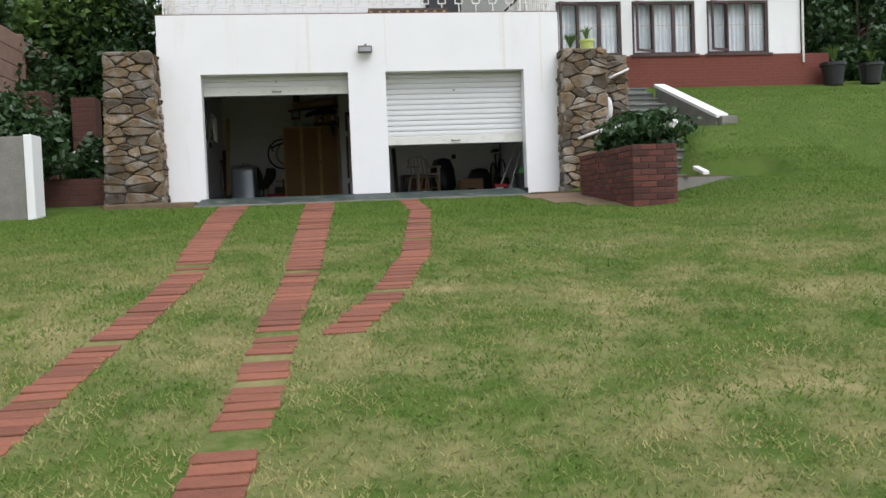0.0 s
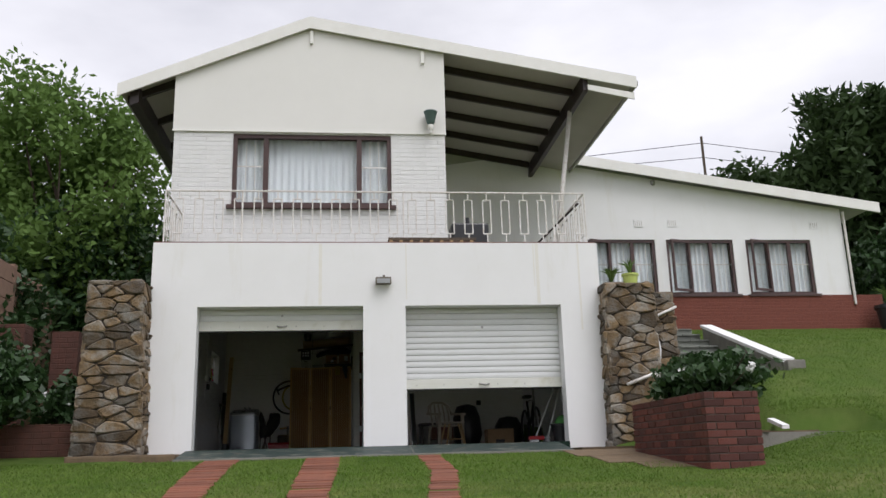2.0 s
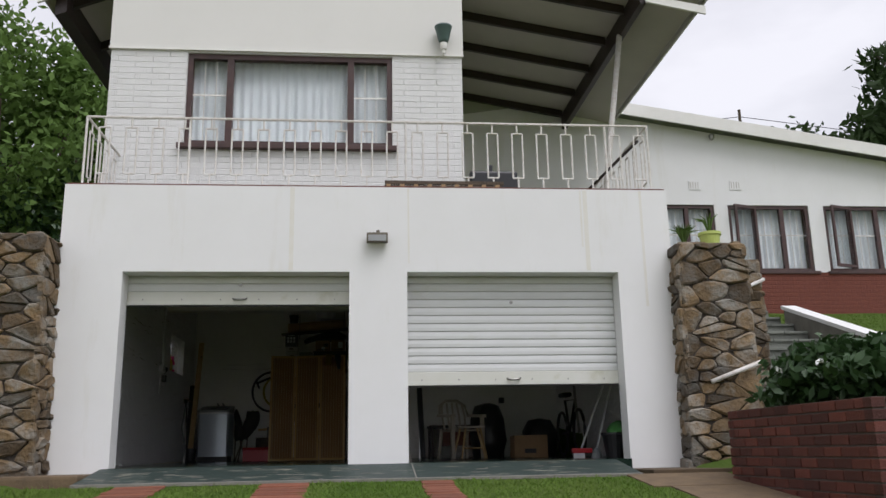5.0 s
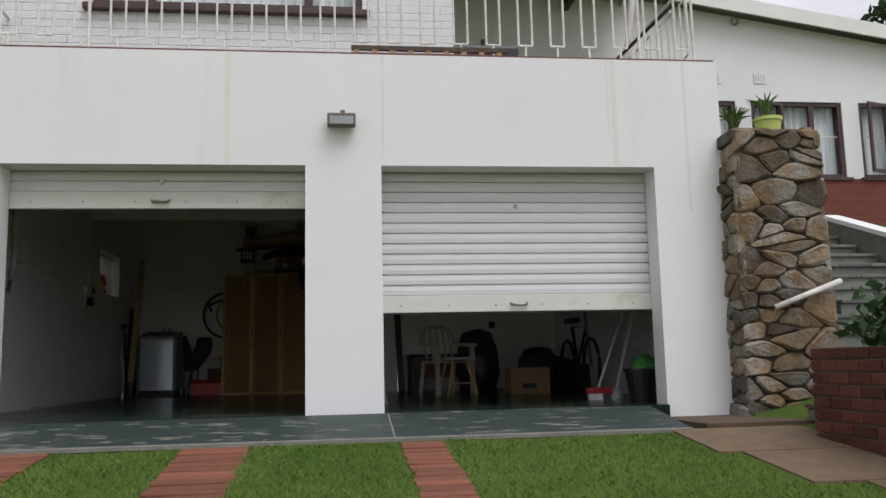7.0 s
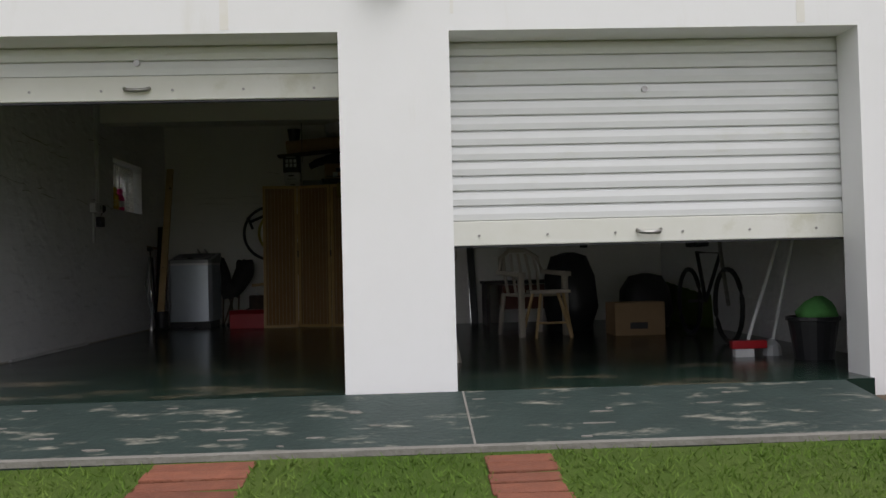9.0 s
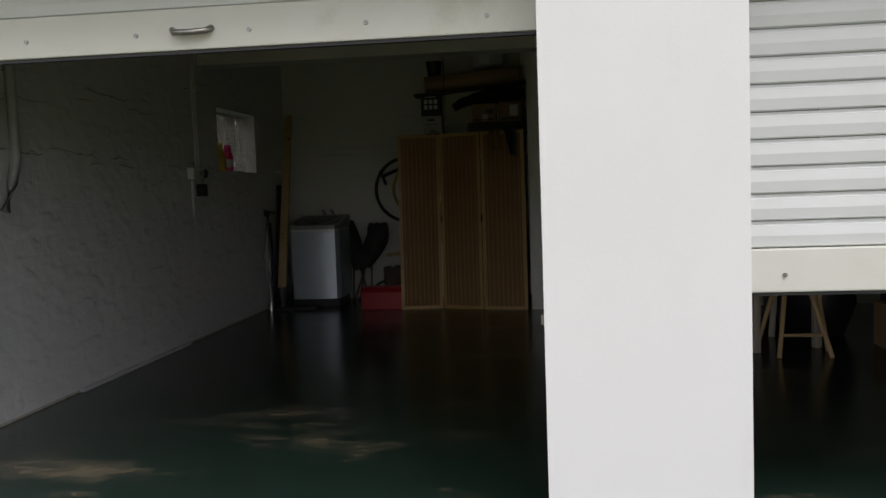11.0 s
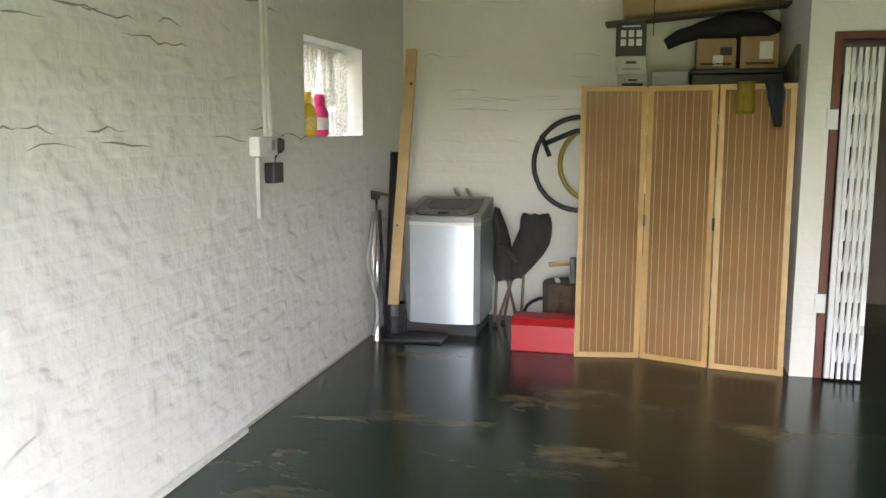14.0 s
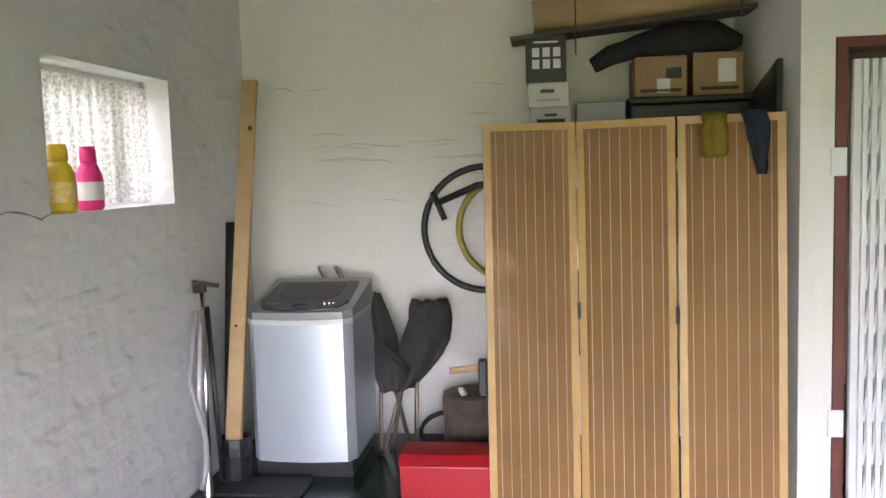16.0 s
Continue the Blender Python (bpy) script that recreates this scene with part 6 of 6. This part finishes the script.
def garden_chair(x, y, rot, label):
    t = thing("plastic_chair", (0, 0, 0), label, "chair", "plastic chairs")
    part("seat", box(-0.22, -0.22, 0.40, 0.22, 0.22, 0.43, 0.012), WPLAST, t)
    for sx in (-1, 1):
        part("leg", B(bmesh.new(), sx * 0.25 - 0.03, -0.25, 0, sx * 0.25 + 0.03, -0.2, 0.61, 0.012), WPLAST, t)
        part("leg", T(bmesh.new(), [(sx * 0.24, 0.3, 0), (sx * 0.22, 0.22, 0.43)], 0.025, 8), WPLAST, t)
        part("armrest", prism(bmesh.new(), [(-0.28, 0.60), (-0.28, 0.645), (0.24, 0.67), (0.24, 0.63)], "x", sx * 0.26 - 0.035, sx * 0.26 + 0.035), WPLAST, t)
    for k in range(5):
        xx = -0.18 + k * 0.09
        part("back_slat", T(bmesh.new(), [(xx, 0.2, 0.43), (xx * 1.08, 0.25, 0.65), (xx * 0.95, 0.31, 0.84)], 0.018, 6), WPLAST, t)
    part("top_rail", T(bmesh.new(), [(-0.25, 0.24, 0.64), (-0.22, 0.29, 0.8), (-0.1, 0.33, 0.88), (0.1, 0.33, 0.88), (0.22, 0.29, 0.8), (0.25, 0.24, 0.64)], 0.024, 8), WPLAST, t, smooth=True)
    t.matrix_basis = pose(x, y, 0, 0, 0, rot)
    return t


c1 = garden_chair(0.064, 1.28, -115, "cream white moulded plastic garden chair on the floor")
copy_thing(c1, pose(1.35, 3.75, 0, 0, 0, 20))
stl = thing("wooden_stool", (1.45, 3.35, 0), "small wooden folding stool before the chair", "stool")
part("seat", box(1.25, 3.25, 0.44, 1.65, 3.5, 0.47, 0.006), WPLAST, stl)
for a, b in (((1.3, 3.25, 0), (1.38, 3.4, 0.44)), ((1.65, 3.25, 0), (1.55, 3.4, 0.44)), ((1.2, 3.5, 0), (1.3, 3.4, 0.44)), ((1.7, 3.5, 0), (1.6, 3.4, 0.44))):
    part("leg", C(bmesh.new(), a, b, 0.016, n=8), PINE, stl)
part("stretcher", C(bmesh.new(), (1.33, 3.3, 0.15), (1.63, 3.3, 0.15), 0.012, n=8), PINE, stl)
carton("cardboard_box", 2.1, 3.35, 0.0, 2.6, 3.75, 0.32, CARD, "large brown cardboard box on the floor", ((0.3, 0.2, 0.65, 0.4, BLACKBOX),))
for x, y, r, h, lb in ((1.85, 4.3, 0.3, 0.85, "black covered round barbecue"), (2.7, 4.4, 0.28, 0.6, "black rubbish bag heaped on the floor")):
    t = thing("black_bundle", (x, y, 0), lb, "bundle")
    bm = lathe(bmesh.new(), x, y, [(r * 0.8, 0), (r, h * 0.3), (r * 0.95, h * 0.7), (r * 0.6, h * 0.95), (r * 0.1, h)], 18)
    for v in bm.verts:
        v.co += Vector((random.uniform(-0.03, 0.03), random.uniform(-0.03, 0.03), 0))
    for v in bm.verts:
        v.co.z = max(v.co.z, 0.0)
    part("cover", bm, DARKPL, t, smooth=True)
bk = thing("bicycle", (2.75, 2.6, 0), "dark mountain bicycle parked facing the door", "bicycle")
for yy in (2.2, 3.2):
    part("wheel", T(bmesh.new(), [(2.8, yy + 0.31 * math.cos(a * math.pi / 12), 0.33 + 0.31 * math.sin(a * math.pi / 12)) for a in range(25)], 0.022, 6), DARKPL, bk)
part("frame", T(bmesh.new(), [(2.8, 3.2, 0.33), (2.8, 2.75, 0.35), (2.8, 2.35, 0.78), (2.8, 2.95, 0.8), (2.8, 2.75, 0.35)], 0.018, 6), DARKPL, bk)
part("fork", T(bmesh.new(), [(2.8, 2.2, 0.33), (2.8, 2.35, 0.8), (2.8, 2.37, 1.0)], 0.018, 6), METAL, bk)
part("handlebar", C(bmesh.new(), (2.48, 2.36, 1.0), (3.12, 2.36, 1.0), 0.015, n=8), DARKPL, bk)
part("saddle", box(2.73, 2.8, 0.85, 2.87, 3.08, 0.91, 0.02), DARKPL, bk)
br = thing("broom", (2.55, 1.25, 0), "red broom with white handle leaning in the corner", "broom")
part("head", box(2.44, 1.2, 0.06, 2.70, 1.27, 0.12, 0.01), REDM, br, "red broom head")
part("bristles", box(2.46, 1.2, 0.0, 2.60, 1.26, 0.06), LABELW, br)
part("handle", C(bmesh.new(), (2.57, 1.24, 0.12), (3.05, 1.6, 1.05), 0.013, n=8), LABELW, br)
mp = thing("mop", (2.8, 1.3, 0), "mop with white handle leaning in the corner", "mop")
part("handle", C(bmesh.new(), (2.78, 1.3, 0.1), (3.18, 1.6, 1.2), 0.013, n=8), LABELW, mp)
part("head", lathe(bmesh.new(), 2.77, 1.29, [(0.07, 0.0), (0.06, 0.08), (0.02, 0.12)], 10), GREYPL, mp)
bu = thing("grey_bucket", (2.9, 0.95, 0), "dark grey plastic bucket holding a green cloth", "bucket")
part("pail", lathe(bmesh.new(), 2.95, 1.0, [(0.13, 0), (0.17, 0.27), (0.185, 0.275), (0.185, 0.30), (0.16, 0.30), (0.14, 0.1)]), DARKPL, bu)
bm = lathe(bmesh.new(), 2.98, 1.0, [(0.15, 0.29), (0.14, 0.34), (0.09, 0.39), (0.02, 0.43)], 12)
for v in bm.verts:
    v.co += Vector((random.uniform(-0.02, 0.02), random.uniform(-0.02, 0.02), random.uniform(-0.01, 0.02)))
part("cloth", bm, GREENCL, bu, "crumpled green cloth", True)

# ---------- drive strips, brick by brick ----------
rp = random.Random(6)
pav = {}
for k, (pts, w0, w1) in enumerate(STRIPS):
    d = thing("drive_strip", (pts[0][0], pts[0][1], g0(pts[0][1])), "worn red brick wheel strip set into the lawn", "driveway", "brick wheel strips")
    o = ORIGIN[d.name]
    ys = [p[1] for p in pts][::-1]; xs = [p[0] for p in pts][::-1]
    y = pts[0][1]
    while y > pts[-1][1] + 0.06:
        w = float(np.interp(y, [-8, -2], [w1, w0]))
        pitch = 0.117
        if rp.random() > 0.03:
            key = round(w, 2)
            if key not in pav:
                pav[key] = mesh_of("paver", box(-key / 2, -0.052, -0.05, key / 2, 0.052, 0.0, 0.007), PAVER)
            ob = new("paver", pav[key]); ob.parent = d
            x = float(np.interp(y - 0.05, ys, xs)) + rp.uniform(-0.012, 0.012)
            slope = math.atan2(g0(y + 0.3) - g0(y - 0.3), 0.6)
            ob.location = Vector((x, y - 0.055, ground_z(x, y - 0.055) + 0.010 + rp.uniform(-0.004, 0.004))) - o
            ob.rotation_euler = (slope + rp.uniform(-0.02, 0.02), rp.uniform(-0.015, 0.015), rp.uniform(-0.03, 0.03))
        y -= pitch
